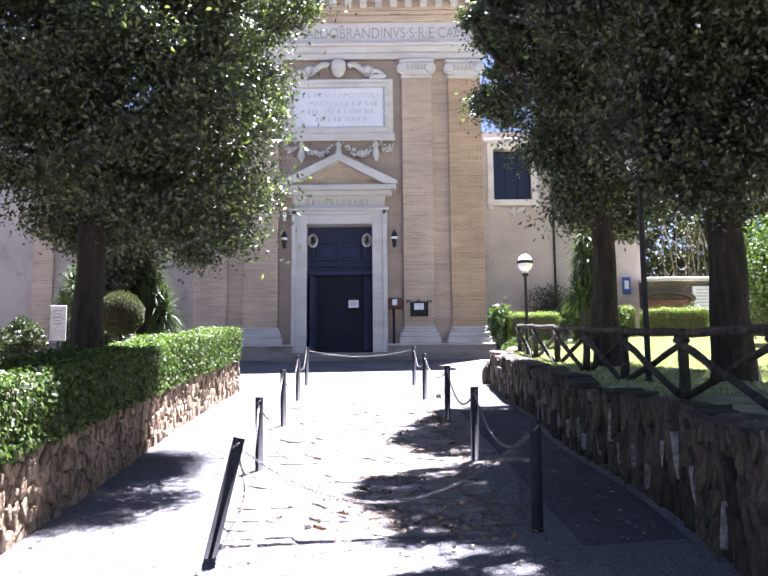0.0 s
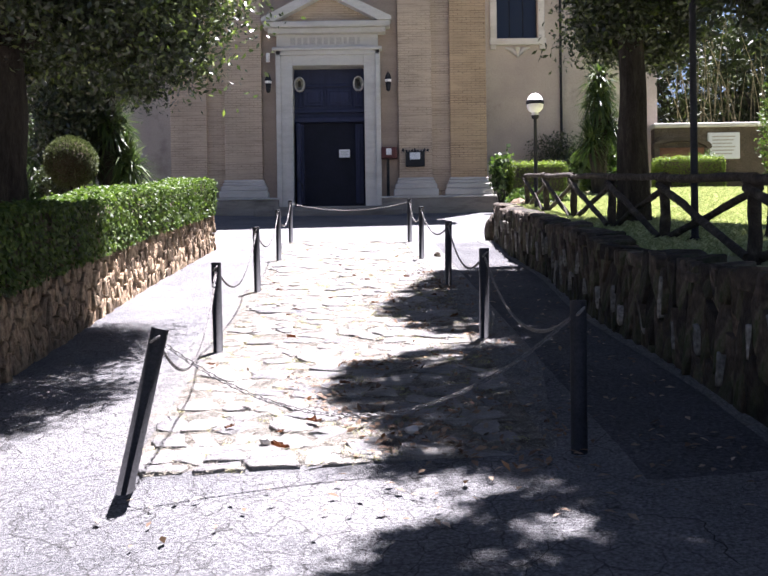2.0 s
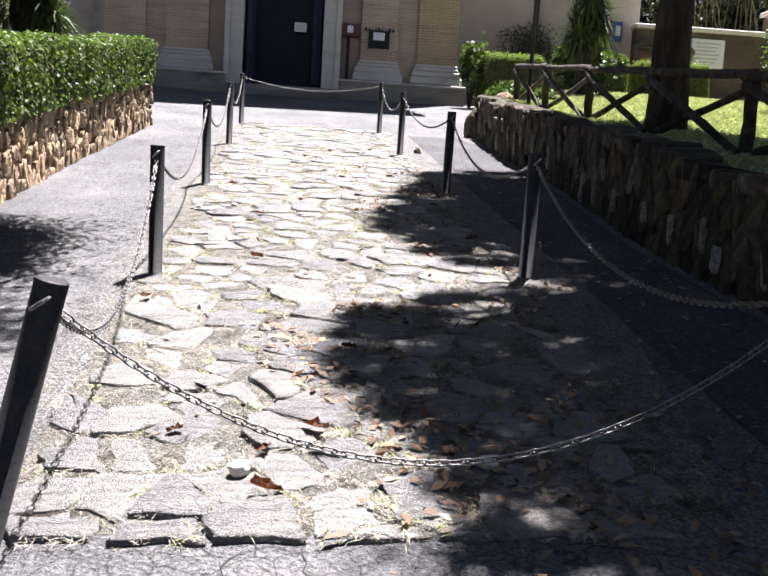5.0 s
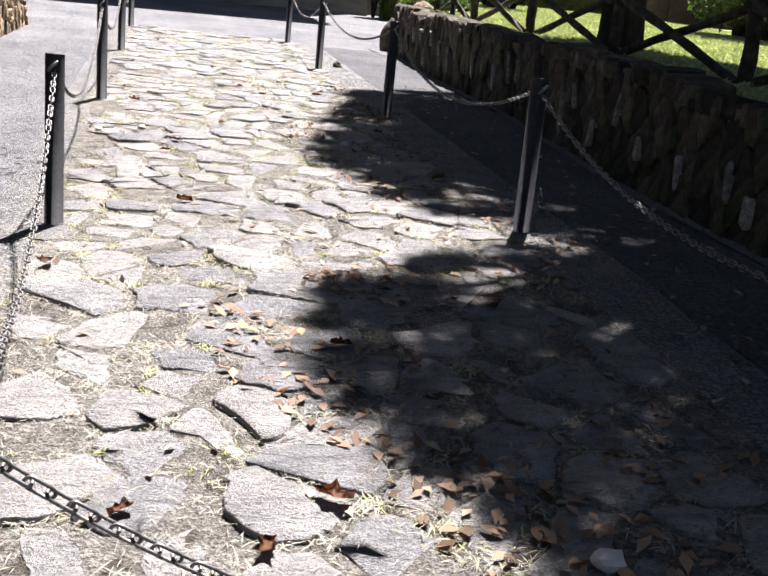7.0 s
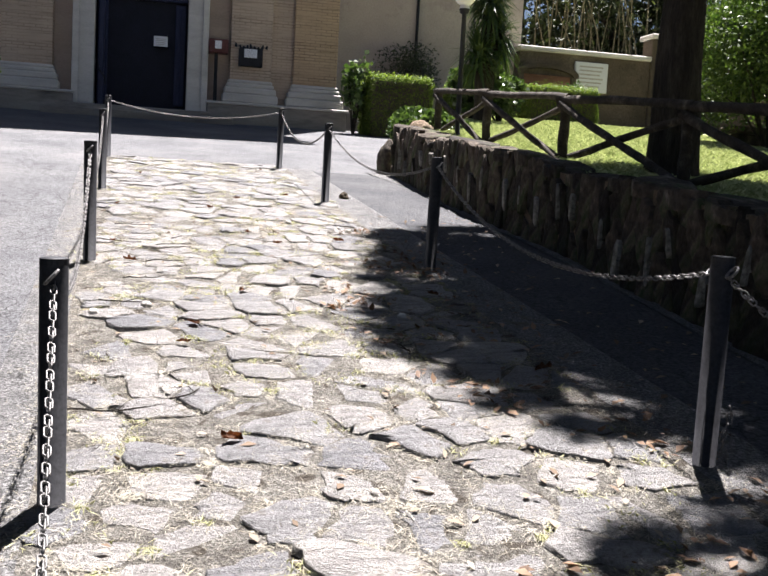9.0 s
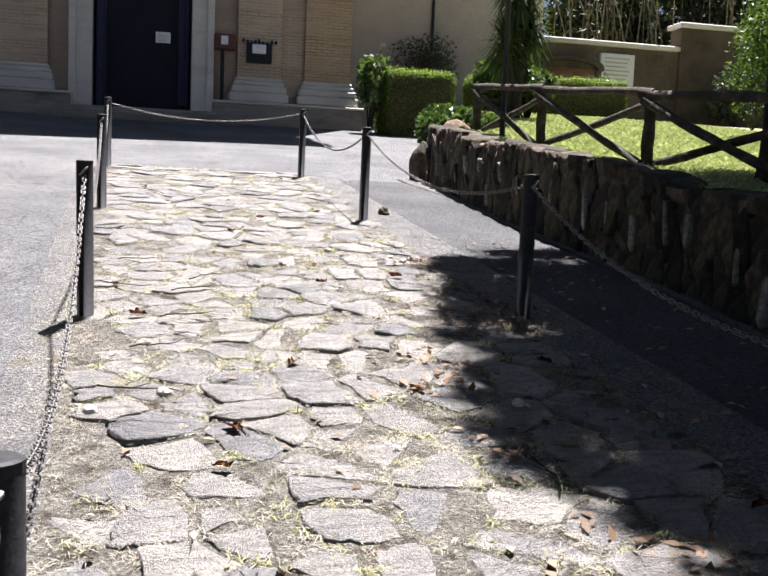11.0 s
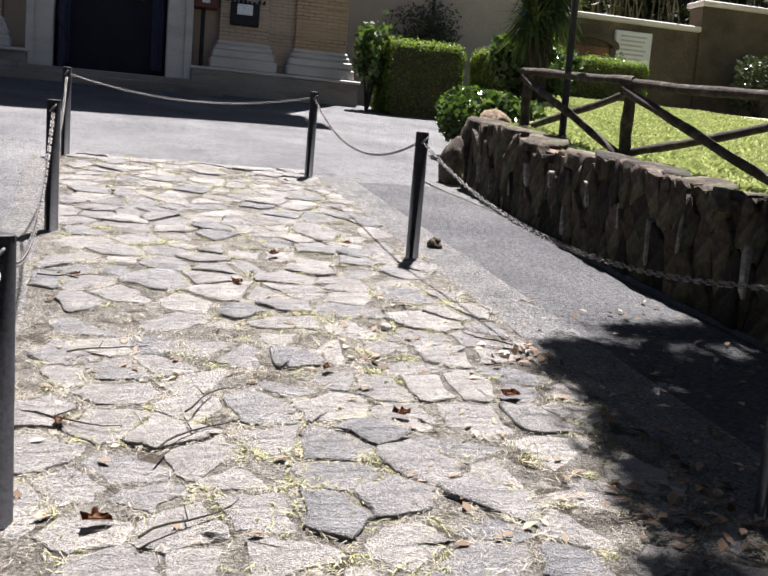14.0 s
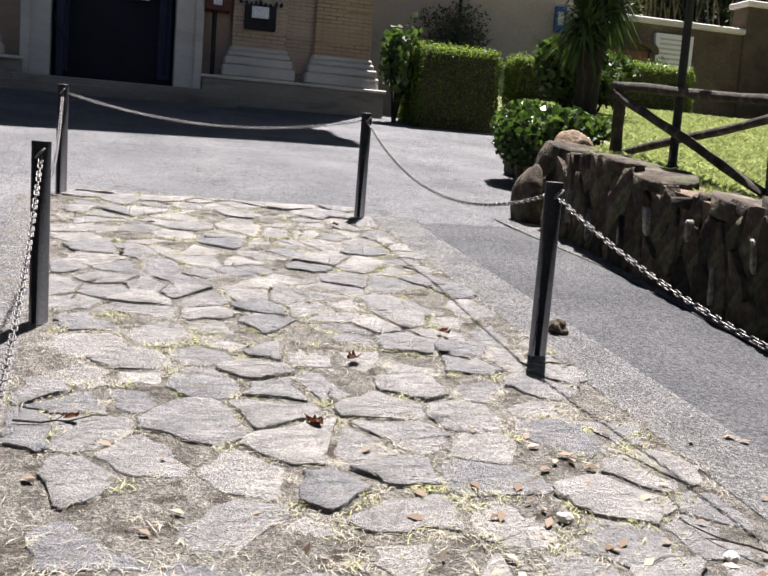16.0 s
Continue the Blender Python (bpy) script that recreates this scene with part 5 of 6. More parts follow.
boulder(3.15, 23.75, lawn_level(3.1, 23.6) - 0.15, 0.24, 0.18, 0.22, 4, "pale boulder standing at the end of the wall", M_RUBBLE)
boulder(2.45, 23.15, level(2.4, 23.2) - 0.05, 0.14, 0.26, 0.37, 7, "dark upright stone leaning on the wall end", M_MOSSY_SHADED, 12)
boulder(2.75, 23.3, level(2.7, 23.3), 0.22, 0.26, 0.5, 9, "rough corner stone closing the retaining wall", M_MOSSY_SHADED)
for k, (x, y, r) in enumerate(((2.95, 23.2, 0.3), (3.35, 24.3, 0.33), (3.5, 24.9, 0.36), (3.62, 25.5, 0.34), (3.72, 26.1, 0.32), (3.82, 26.7, 0.34))):
    boulder(x, y, level(x, y) - 0.05, r * 0.6, r * 0.95, 0.42 + 0.06 * math.sin(k * 2.3), 20 + k, "dark rough boulder edging the lawn past the wall", M_MOSSY_SHADED)


# ---- things on the church front ----
def church_thing(name, bm, mat, label, category, group=""):
    return tagged(part(name, bm, mat, None), label, category, group)


for x in (-3.86, 0.28):
    t = thing("wall_lantern", x, FY - 0.1, 8.45, "black iron wall lantern beside the church door", "lantern", "lanterns beside the door")
    bm = bmesh.new()
    tube(bm, [(0, 0.15, 0.25), (0, -0.05, 0.34), (0, -0.18, 0.3)], 0.022, 6)
    part("bracket", bm, M_IRON, t)
    bm = bmesh.new()
    lathe(bm, [(0.03, -0.36), (0.08, -0.3), (0.1, -0.12), (0.13, 0.1), (0.06, 0.26), (0.02, 0.3)], 6, 0, -0.18)
    part("cage", bm, M_IRON, t)
    bm = bmesh.new()
    lathe(bm, [(0.06, -0.06), (0.112, -0.04), (0.13, 0.04), (0.08, 0.07)], 6, 0, -0.18)
    part("glass", bm, M_OPAL, t, "frosted glass")
bm = bmesh.new()
tube(bm, [(-3.88, FY + 0.1, 9.4), (-3.88, FY - 0.18, 9.36)], 0.05, 10)
tube(bm, [(-3.88, FY - 0.1, 9.2), (-3.88, FY - 0.1, 9.5)], 0.07, 10)
church_thing("security_camera", bm, M_OPAL, "small white camera on the wall above a lantern", "camera")
for x in (-2.84, -0.77):
    t = thing("shield", x, FY + 0.36, 8.5, "oval painted shield hung in the doorway", "shield", "shields over the door")
    bm = bmesh.new()
    tube(bm, [(0, 0.1, 0), (0, -0.02, 0), (0, -0.06, 0)], [0.22, 0.22, 0.17], 20)
    bmesh.ops.scale(bm, vec=(0.9, 1, 1.2), verts=bm.verts)
    part("field", bm, M_GOLD, t, "", True)
    bm = bmesh.new()
    tube(bm, [(0.17 * math.cos(a), -0.05, 0.235 * math.sin(a)) for a in np.linspace(0, math.tau, 21)], 0.028, 6)
    part("rim", bm, M_TRAVERTINE, t, "pale rim", True)
    bm = bmesh.new()
    box(bm, -0.05, 0.05, -0.085, -0.055, -0.1, 0.12, 0.015)
    part("emblem", bm, M_BARK, t, "small dark emblem")
t = thing("door_notice", -1.29, FY + 0.33, 6.05, "white paper notice pinned on the dark door", "notice")
part("sheet", one_box(-0.19, 0.19, 0, 0.012, -0.14, 0.14), M_PAPER, t)
for k in range(4):
    part("text_line", one_box(-0.14, 0.13 - 0.04 * (k % 2), -0.005, 0.0, 0.06 - 0.05 * k, 0.075 - 0.05 * k), M_INK_SOFT, t)
part("backing", one_box(-0.2, 0.2, 0.012, 0.24, -0.15, 0.15), M_DARK, t)
t = thing("poor_box", 0.28, FY - 0.2, 5.98, "small dark red iron alms box on the wall", "box")
part("body", one_box(-0.27, 0.27, -0.1, 0.3, -0.19, 0.19, 0.02), M_RED, t)
part("label_plate", one_box(-0.1, 0.08, -0.12, -0.1, -0.08, 0.14, 0.004), M_PAPER, t, "pale label")
bm = bmesh.new()
tube(bm, [(-0.05, 0.08, -0.19), (-0.05, 0.08, -1.55)], 0.05, 8)
part("stand", bm, M_IRON, t)
t = thing("notice_case", 1.18, FY - 0.16, 5.75, "black iron notice case with a paper inside", "notice board")
part("case", one_box(-0.33, 0.33, -0.1, 0.06, -0.26, 0.26, 0.02), M_IRON, t)
part("paper", one_box(-0.19, 0.17, -0.115, -0.1, -0.02, 0.22, 0.004), M_PAPER, t, "white paper")
bm = bmesh.new()
for k in range(9):
    a = -0.42 + 0.105 * k
    tube(bm, [(a, -0.04, 0.26), (a + 0.03 * math.sin(k), -0.05, 0.33 + 0.04 * math.cos(k * 1.7))], [0.045, 0.02], 6)
part("crest", bm, M_IRON, t, "wrought iron cresting")

# ---- far garden wall, gate and plaque ----
tagged(sheet("wall_garden", *(lambda x0, x1, y0, y1, z0, z1: ([(x0, y0, z0), (x1, y0, z0), (x1, y1, z0), (x0, y1, z0), (x0, y0, z1), (x1, y0, z1 + 0.1), (x1, y1, z1 + 0.1), (x0, y1, z1)], [(0, 1, 5, 4), (1, 2, 6, 5), (2, 3, 7, 6), (3, 0, 4, 7), (4, 5, 6, 7)]))(10.4, 15.2, 38.5, 39.0, 3.5, 7.2), M_FARWALL), "old stained plaster garden wall with stone coping", "wall", kind="structure")
tagged(part("coping", box(bmesh.new(), 10.35, 15.2, 38.35, 39.1, 7.22, 7.38, 0.03), M_TRAVERTINE), "pale stone coping on the garden wall", "coping", kind="structure")
tagged(part("wall_garden_high", box(bmesh.new(), 15.2, 40, 38.4, 39.1, 3.5, 8.0, 0.03), M_FARWALL), "taller stretch of old stained garden wall", "wall", kind="structure")
tagged(part("coping_high", box(bmesh.new(), 15.1, 40, 38.25, 39.2, 8.0, 8.16, 0.03), M_TRAVERTINE), "worn stone coping on the taller wall", "coping", kind="structure")
M_BRICKRED = mottled("red_brick_door", [(0.3, (0.16, 0.075, 0.045)), (0.7, (0.26, 0.13, 0.08))], 3, 40, 0.9, 0.5, 0.02, (1, 1, 4))
gate = thing("garden_door", 11.4, 38.44, 5.0, "walled-up reddish garden doorway with a shallow arch", "door")
part("infill", one_box(-0.85, 0.85, -0.03, 0.1, 0, 1.45, 0.01), M_BRICKRED, gate)
bm = bmesh.new()
prism(bm, [(0.95 * math.cos(a), 1.4 + 0.28 * math.sin(a)) for a in np.linspace(0, math.pi, 13)] + [(-1.1, 1.4), (-1.1, 1.55)] + [(1.12 * math.cos(a), 1.5 + 0.34 * math.sin(a)) for a in np.linspace(math.pi, 0, 13)] + [(1.1, 1.4)], -0.12, 0.08)
part("arch", bm, M_FARWALL, gate, "stone arch moulding")
for x in (-0.95, 0.95):
    part("jamb", one_box(x - 0.1, x + 0.1, -0.08, 0.08, 0, 1.45, 0.02), M_FARWALL, gate)
plaque = thing("plaque", 13.0, 38.44, 6.5, "pale stone plaque with worn lettering on the garden wall", "plaque")
part("slab", one_box(-0.6, 0.6, -0.05, 0.08, -0.5, 0.5, 0.02), M_MARBLE, plaque)
for k in range(6):
    part("text_line", one_box(-0.45, 0.42 - 0.06 * (k % 3), -0.056, -0.05, 0.32 - 0.13 * k, 0.37 - 0.13 * k), M_INK_SOFT, plaque)
tagged(part("stone_bench", box(box(bmesh.new(), 11.2, 13.2, 26.9, 27.5, lawn_level(12, 27) + 0.3, lawn_level(12, 27) + 0.46, 0.03), 11.4, 13.0, 27.0, 27.4, lawn_level(12, 27) - 0.1, lawn_level(12, 27) + 0.3, 0.03), M_MOSSY_SHADED), "low mossy stone bench on the lawn", "bench")
t = thing("blue_sign", 10.0, SY + 0.02, 7.2, "small blue sign on the church side wall", "sign")
part("panel", one_box(-0.16, 0.16, -0.03, 0.12, -0.35, 0.35, 0.01), M_BLUE, t)
part("pictogram", one_box(-0.09, 0.09, -0.036, -0.03, -0.15, 0.2, 0.004), M_PAPER, t)


# ---- shrubs, clipped plants and spiky plants ----
def shrub(name, x, y, z, r, h, label, n, leaf, mat, seed, lobes=7, narrow=0.5, category="shrub"):
    rng = np.random.default_rng(seed)
    t = thing(name, x, y, z - 0.03, label, category)
    pts = []
    bm = bmesh.new()
    for k in range(lobes):
        a = k * 2.4
        q = 0.0 if k == 0 else rng.uniform(0.35, 0.7)
        c = np.array((r * q * math.cos(a), r * q * math.sin(a), h * rng.uniform(0.35, 0.75)))
        tube(bm, [(0, 0, -0.05), tuple(c * 0.5), tuple(c)], [0.035, 0.022, 0.01], 6)
        for j in range(3):
            e = c + rng.normal(size=3) * 0.25 * r
            tube(bm, [tuple(c * 0.6), tuple(e)], [0.015, 0.005], 5)
        pts.append(scatter_blob(rng, n // lobes, c, (r * 0.52, r * 0.52, h * 0.3), 0.25))
    part("stem", bm, M_BARK, t)["kind"] = "stuff"
    p = np.concatenate(pts)
    p[:, 2] = np.abs(p[:, 2])
    leaves("foliage", p, leaf, mat, t, "", seed=seed, narrow=narrow)
    return t


def spiky(name, x, y, z, trunk, r, heads, label, seed, n=260, droop=0.5, length=0.75):
    """A trunk with rosettes of long pointed leaves."""
    rng = np.random.default_rng(seed)
    t = thing(name, x, y, z - 0.03, label, "yucca")
    bm = bmesh.new()
    for hx, hy, hz in heads:
        tube(bm, [(0, 0, -0.05), (hx * 0.3, hy * 0.3, hz * 0.5), (hx, hy, hz)], [trunk, trunk * 0.85, trunk * 0.6], 9)
    part("trunk", bm, M_BARK, t, "", True)
    for hx, hy, hz in heads:
        vs, fs = [], []
        for k in range(n):
            a, e = rng.uniform(0, math.tau), rng.uniform(-0.9, 1.4)
            d = np.array((math.cos(a) * math.cos(e), math.sin(a) * math.cos(e), math.sin(e)))
            L = length * rng.uniform(0.7, 1.15)
            s = np.array((-math.sin(a), math.cos(a), 0)) * 0.028
            b = np.array((hx, hy, hz + rng.uniform(-0.5, 0.1) * r))
            m = b + d * L * 0.55
            q = b + d * L + np.array((0, 0, -droop * L * (0.35 - 0.2 * math.sin(e))))
            o = len(vs)
            vs += [b - s * 0.7, b + s * 0.7, m + s, m - s, q]
            fs += [(o, o + 1, o + 2, o + 3), (o + 3, o + 2, o + 4)]
        sheet("rosette", vs, fs, L_YUCCA, t, "rosette of long stiff pointed leaves")
    return t


bx, by = -5.0, 17.8
t = thing("topiary", bx, by, lawn_level(bx, by) - 0.03, "ball-clipped box topiary on a short stem", "topiary")
bm = bmesh.new()
tube(bm, [(0, 0, -0.05), (0.01, 0, 0.4), (0, 0, 0.95)], [0.04, 0.03, 0.03], 8)
part("stem", bm, M_BARK, t)
rng_b = np.random.default_rng(4)
d = rng_b.normal(size=(9000, 3))
d /= np.linalg.norm(d, axis=1, keepdims=True)
bm = bmesh.new()
bmesh.ops.create_icosphere(bm, subdivisions=3, radius=0.36)
for v in bm.verts:
    v.co *= 1 + 0.05 * noise.noise(v.co * 5)
bmesh.ops.translate(bm, vec=(0, 0, 1.17), verts=bm.verts)
part("core", bm, M_SOIL, t)
leaves("foliage", np.array((0, 0, 1.17)) + d * (0.4 + rng_b.normal(size=(9000, 1)) * 0.018), 0.032, L_TOPIARY, t, "", 0.35, d, 0.6, 4)

spiky("yucca", -7.3, 28.5, level(-7, 28.5), 0.16, 0.8, [(0, 0, 2.3), (0.4, 0.2, 1.6), (-0.3, 0.1, 3.1), (0.1, -0.3, 2.9)], "tall dark yucca against the church wall", 31)
spiky("yucca", -9.7, 28.5, level(-9, 28.5), 0.14, 0.7, [(0, 0, 2.0), (0.2, 0.2, 2.8), (0.3, -0.2, 1.3)], "dark yucca beside the church wall", 32)
spiky("yucca", 6.35, 30.0, lawn_level(6.3, 30), 0.2, 0.9, [(0, 0, 2.9), (0.3, 0.1, 2.2), (-0.25, -0.2, 1.7), (0.1, 0.2, 3.5)], "tall yucca with hanging leaves near the church corner", 33, 300, 0.9)
shrub("laurel_bush", 11.7, 26.3, lawn_level(11, 26), 1.9, 4.6, "tall bright laurel bush on the lawn", 26000, 0.11, L_HEDGE, 41, 12)
shrub("ivy_mound", 3.85, 25.8, level(3.85, 25.8), 0.75, 1.12, "mound of glossy broad-leaved ivy over stones", 9000, 0.1, L_IVY, 42, 8, 0.8, "ivy")
shrub("aralia", 4.0, 34.2, level(4, 34.2), 0.45, 2.3, "broad-leaved pale flowering bush by the church corner", 420, 0.17, L_IVY, 43, 6, 0.75)
shrub("aralia", 6.4, 31.0, lawn_level(6.4, 31), 0.65, 1.6, "broad-leaved glossy bush beside the lawn", 3000, 0.17, L_IVY, 44, 7, 0.75)
shrub("aralia", 7.3, 31.5, lawn_level(7, 31.5), 0.7, 1.3, "broad-leaved bush in front of the church wall", 2600, 0.15, L_IVY, 45, 6, 0.7)
shrub("climbing_shrub", 6.6, SY - 0.6, 4.2, 1.2, 3.0, "loose grey-green shrub climbing the church wall", 5000, 0.1, L_OAK, 46, 9)
shrub("small_bush", 11.9, 37.6, lawn_level(11, 37), 0.5, 1.6, "pale small bush against the garden wall", 1800, 0.1, L_IVY, 47, 6)
shrub("small_bush", 16.6, 37.2, lawn_level(16, 37), 0.9, 2.0, "dark bush against the garden wall", 3500, 0.12, L_OAK, 48, 7)
hedge("clipped_hedge", lambda y: 4.3, lambda y: 6.1, (33.6, 34.9), lambda y: 3.72, lambda y: 1.58, "square clipped box hedge beside the church", 16000, 0.05, L_BOX, 22)
hedge("clipped_hedge", lambda y: 6.9, lambda y: 8.2, (34.6, 35.4), lambda y: lawn_level(7, 35) - 0.1, lambda y: 0.95, "low clipped box hedge before the church wall", 8000, 0.05, L_BOX, 23)
hedge("clipped_hedge", lambda y: 8.5, lambda y: 9.3, (35.6, 36.3), lambda y: lawn_level(8, 36) - 0.1, lambda y: 1.15, "small clipped box hedge near the garden door", 6000, 0.05, L_BOX, 24)
hedge("clipped_hedge", lambda y: 9.8, lambda y: 12.1, (35.8, 36.8), lambda y: lawn_level(9, 36) - 0.1, lambda y: 1.1, "low clipped box hedge before the garden wall", 13000, 0.05, L_BOX, 25)

t = thing("garden_sign", -6.95, 20.0, lawn_level(-6.9, 20), "white printed garden sign on a post in the bed", "sign")
part("panel", one_box(-0.17, 0.17, -0.015, 0.015, 0.55, 1.3, 0.006), M_PAPER, t)
for k in range(5):
    part("text_line", one_box(-0.11, 0.09 - 0.03 * (k % 2), -0.02, -0.015, 1.18 - 0.07 * k, 1.2 - 0.07 * k), M_INK_SOFT, t)
bm = bmesh.new()
tube(bm, [(0, 0.03, -0.05), (0, 0.03, 1.2)], 0.02, 6)
part("post", bm, M_IRON, t)
t = shrub("geranium", -8.2, 20.6, lawn_level(-8, 20.6), 0.5, 0.5, "low geraniums with red flowers in the bed", 900, 0.07, L_HEDGE, 49, 5, 0.8, "flowers")
rng_g = np.random.default_rng(8)
leaves("blossom", np.stack([rng_g.normal(size=160) * 0.3, rng_g.normal(size=160) * 0.25, 0.5 + 0.06 * rng_g.normal(size=160)], 1), 0.05, L_FLOWER, t, "red blossoms", seed=8, narrow=0.9)
shrub("tall_dark_shrub", -6.4, 22.2, lawn_level(-6.4, 22.2), 1.0, 4.6, "tall dark evergreen shrub in the raised bed", 15000, 0.11, L_OAK, 57, 12)
spiky("yucca", -5.75, 22.6, lawn_level(-5.7, 22.6), 0.14, 0.8, [(0, 0, 2.0), (0.3, 0.1, 1.2), (-0.3, 0.1, 2.6), (0.1, -0.2, 3.3), (-0.5, 0.2, 1.5)], "dark many-headed yucca in the raised bed", 34, 300, 0.8)
spiky("yucca", -7.0, 22.9, lawn_level(-7, 22.9), 0.14, 0.8, [(0, 0, 2.4), (0.3, 0.1, 3.2), (-0.3, 0.1, 1.4)], "dark yucca in the raised bed", 35, 300, 0.8)
shrub("bed_shrub", -6.0, 20.3, lawn_level(-6, 20.3), 0.6, 1.2, "dark loose shrub in the raised bed", 3200, 0.09, L_OAK, 50)
shrub("bed_shrub", -7.6, 19.7, lawn_level(-7.6, 19.7), 0.55, 1.1, "dark loose shrub in the raised bed", 3000, 0.09, L_OAK, 51)

# ---- bamboo and woods behind the garden wall ----
rng_w = np.random.default_rng(17)
bamboo = tagged(new("bamboo_thicket"), "thicket of tall pale bamboo behind the garden wall", "bamboo", kind="stuff")
bm = bmesh.new()
cent = []
for k in range(240):
    x, y = rng_w.uniform(12.5, 34), rng_w.uniform(40.0, 45)
    h = rng_w.uniform(5, 9)
    lx, ly = rng_w.normal() * 0.8, rng_w.normal() * 0.4
    tube(bm, [(x, y, 4.4), (x + lx * 0.4, y + ly * 0.4, 4.4 + h * 0.55), (x + lx, y + ly, 4.4 + h)], [0.035, 0.028, 0.01], 5)
    m = 34
    u = rng_w.uniform(0.35, 1, m)
    cent.append(np.stack([x + lx * u + rng_w.normal(size=m) * 0.4, y + ly * u + rng_w.normal(size=m) * 0.4, 4.4 + h * u + rng_w.normal(size=m) * 0.3], 1))
M_CANE = mottled("bamboo_cane", [(0.3, (0.14, 0.12, 0.06)), (0.7, (0.3, 0.27, 0.15))], 5, 40, 0.6)
part("cane", bm, M_CANE, bamboo)["kind"] = "stuff"
leaves("leaf", np.concatenate(cent), 0.28, L_BAMBOO, bamboo, "", seed=18, narrow=0.2)["kind"] = "stuff"
rw = random.Random(12)
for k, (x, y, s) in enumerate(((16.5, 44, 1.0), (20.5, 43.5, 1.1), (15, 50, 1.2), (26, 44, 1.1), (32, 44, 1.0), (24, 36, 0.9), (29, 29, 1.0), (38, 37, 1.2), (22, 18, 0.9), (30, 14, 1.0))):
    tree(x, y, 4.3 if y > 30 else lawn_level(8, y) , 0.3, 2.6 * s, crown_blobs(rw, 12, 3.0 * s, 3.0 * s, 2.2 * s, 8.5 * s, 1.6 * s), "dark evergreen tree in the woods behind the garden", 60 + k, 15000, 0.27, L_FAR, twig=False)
for k, (x, y, s) in enumerate(((-16, 22, 1.1), (-12, 8, 1.0), (-20, 31, 1.2))):
    tree(x, y, lawn_level(-4, min(y, 21)), 0.3, 2.6 * s, crown_blobs(rw, 12, 2.6 * s, 2.6 * s, 2.4 * s, 8.0 * s, 1.5 * s), "dark evergreen tree at the back of the bed", 80 + k, 13000, 0.25, L_OAK, twig=False, light=0.2)


# ---- small growth and litter ----
def blades(name, pts, height, width, mat, label, category, seed, spread=0.5):
    """Thin bent blades of grass or straw rooted at the given places."""
    rng = np.random.default_rng(seed)
    p = np.asarray(pts, float)
    n = len(p)
    a = rng.uniform(0, math.tau, n)
    lean = np.stack([np.cos(a), np.sin(a), np.zeros(n)], 1) * (spread * rng.random((n, 1)))
    h = height * rng.uniform(0.5, 1.3, (n, 1))
    s = np.stack([-np.sin(a), np.cos(a), np.zeros(n)], 1) * width
    up = np.array((0, 0, 1.0))
    v = np.empty((n, 4, 3))
    v[:, 0] = p - s * 0.5
    v[:, 1] = p + s * 0.5
    v[:, 2] = p + s * 0.3 + (up + lean * 0.5) * h * 0.6
    v[:, 3] = p + (up * 0.8 + lean * 1.4) * h
    me = bpy.data.meshes.new(name)
    me.vertices.add(4 * n)
    me.vertices.foreach_set("co", v.reshape(-1))
    me.loops.add(4 * n)
    me.loops.foreach_set("vertex_index", np.arange(4 * n))
    me.polygons.add(n)
    me.polygons.foreach_set("loop_start", np.arange(n) * 4)
    me.update(calc_edges=True)
    me.validate()
    me.materials.append(mat)
    return tagged(new(name, me), label, category, kind="stuff")


rng_l = np.random.default_rng(91)
# lawn
m = 210000
lx = 2.7 + 11 * rng_l.random(m) ** 1.3
ly = rng_l.uniform(11, 35.5, m)
keep = lx > np.array([lawn_edge(v) + 0.08 for v in ly])
lx, ly = lx[keep], ly[keep]
lz = np.array([lawn_level(x, y) + 0.05 * noise.noise((x * 0.6, y * 0.6, 3)) - 0.01 for x, y in zip(lx, ly)])
blades("grass", np.stack([lx, ly, lz], 1), 0.085, 0.007, L_GRASS, "short dry uneven lawn grass", "grass", 92, 0.7)

# joints: clumps of green and straw between the flagstones
tuft_g, tuft_s = [], []
for x, y in JOINTS:
    g = noise.noise((x * 1.1, y * 1.1, 9))
    if rng_l.random() > 0.5 + 0.7 * g:
        continue
    r = rng_l.uniform(0.014, 0.06)
    q = rng_l.normal(size=(int(rng_l.integers(10, 30)), 2)) * r + np.array((x, y))
    dst = tuft_g if rng_l.random() < 0.16 + 0.25 * noise.noise((x * 0.8, y * 0.8, 31)) else tuft_s
    dst += [(u, v, level(u, v) + 0.012) for u, v in q]
for k in range(200):
    y = 7.8 + 15.2 * rng_l.random()
    x = strip_l(y) - 0.05 + 0.09 * rng_l.normal()
    q = rng_l.normal(size=(26, 2)) * 0.05 + np.array((x, y))
    tuft_s += [(u, v, level(u, v) + 0.014) for u, v in q]
blades("joint_grass", tuft_g[::2], 0.02, 0.0022, L_WEED, "small green weeds in the paving joints", "weeds", 93, 0.9)
straw = np.array(tuft_s)[rng_l.random(len(tuft_s)) < 0.8] + np.array((0, 0, 0.012))
tagged(leaves("joint_straw", straw, 0.046, L_STRAW, None, "", 0.8, np.tile((0, -0.12, 1.0), (len(straw), 1)), 0.05, 94), "dry straw and dead grass in the paving joints", "straw", kind="stuff")
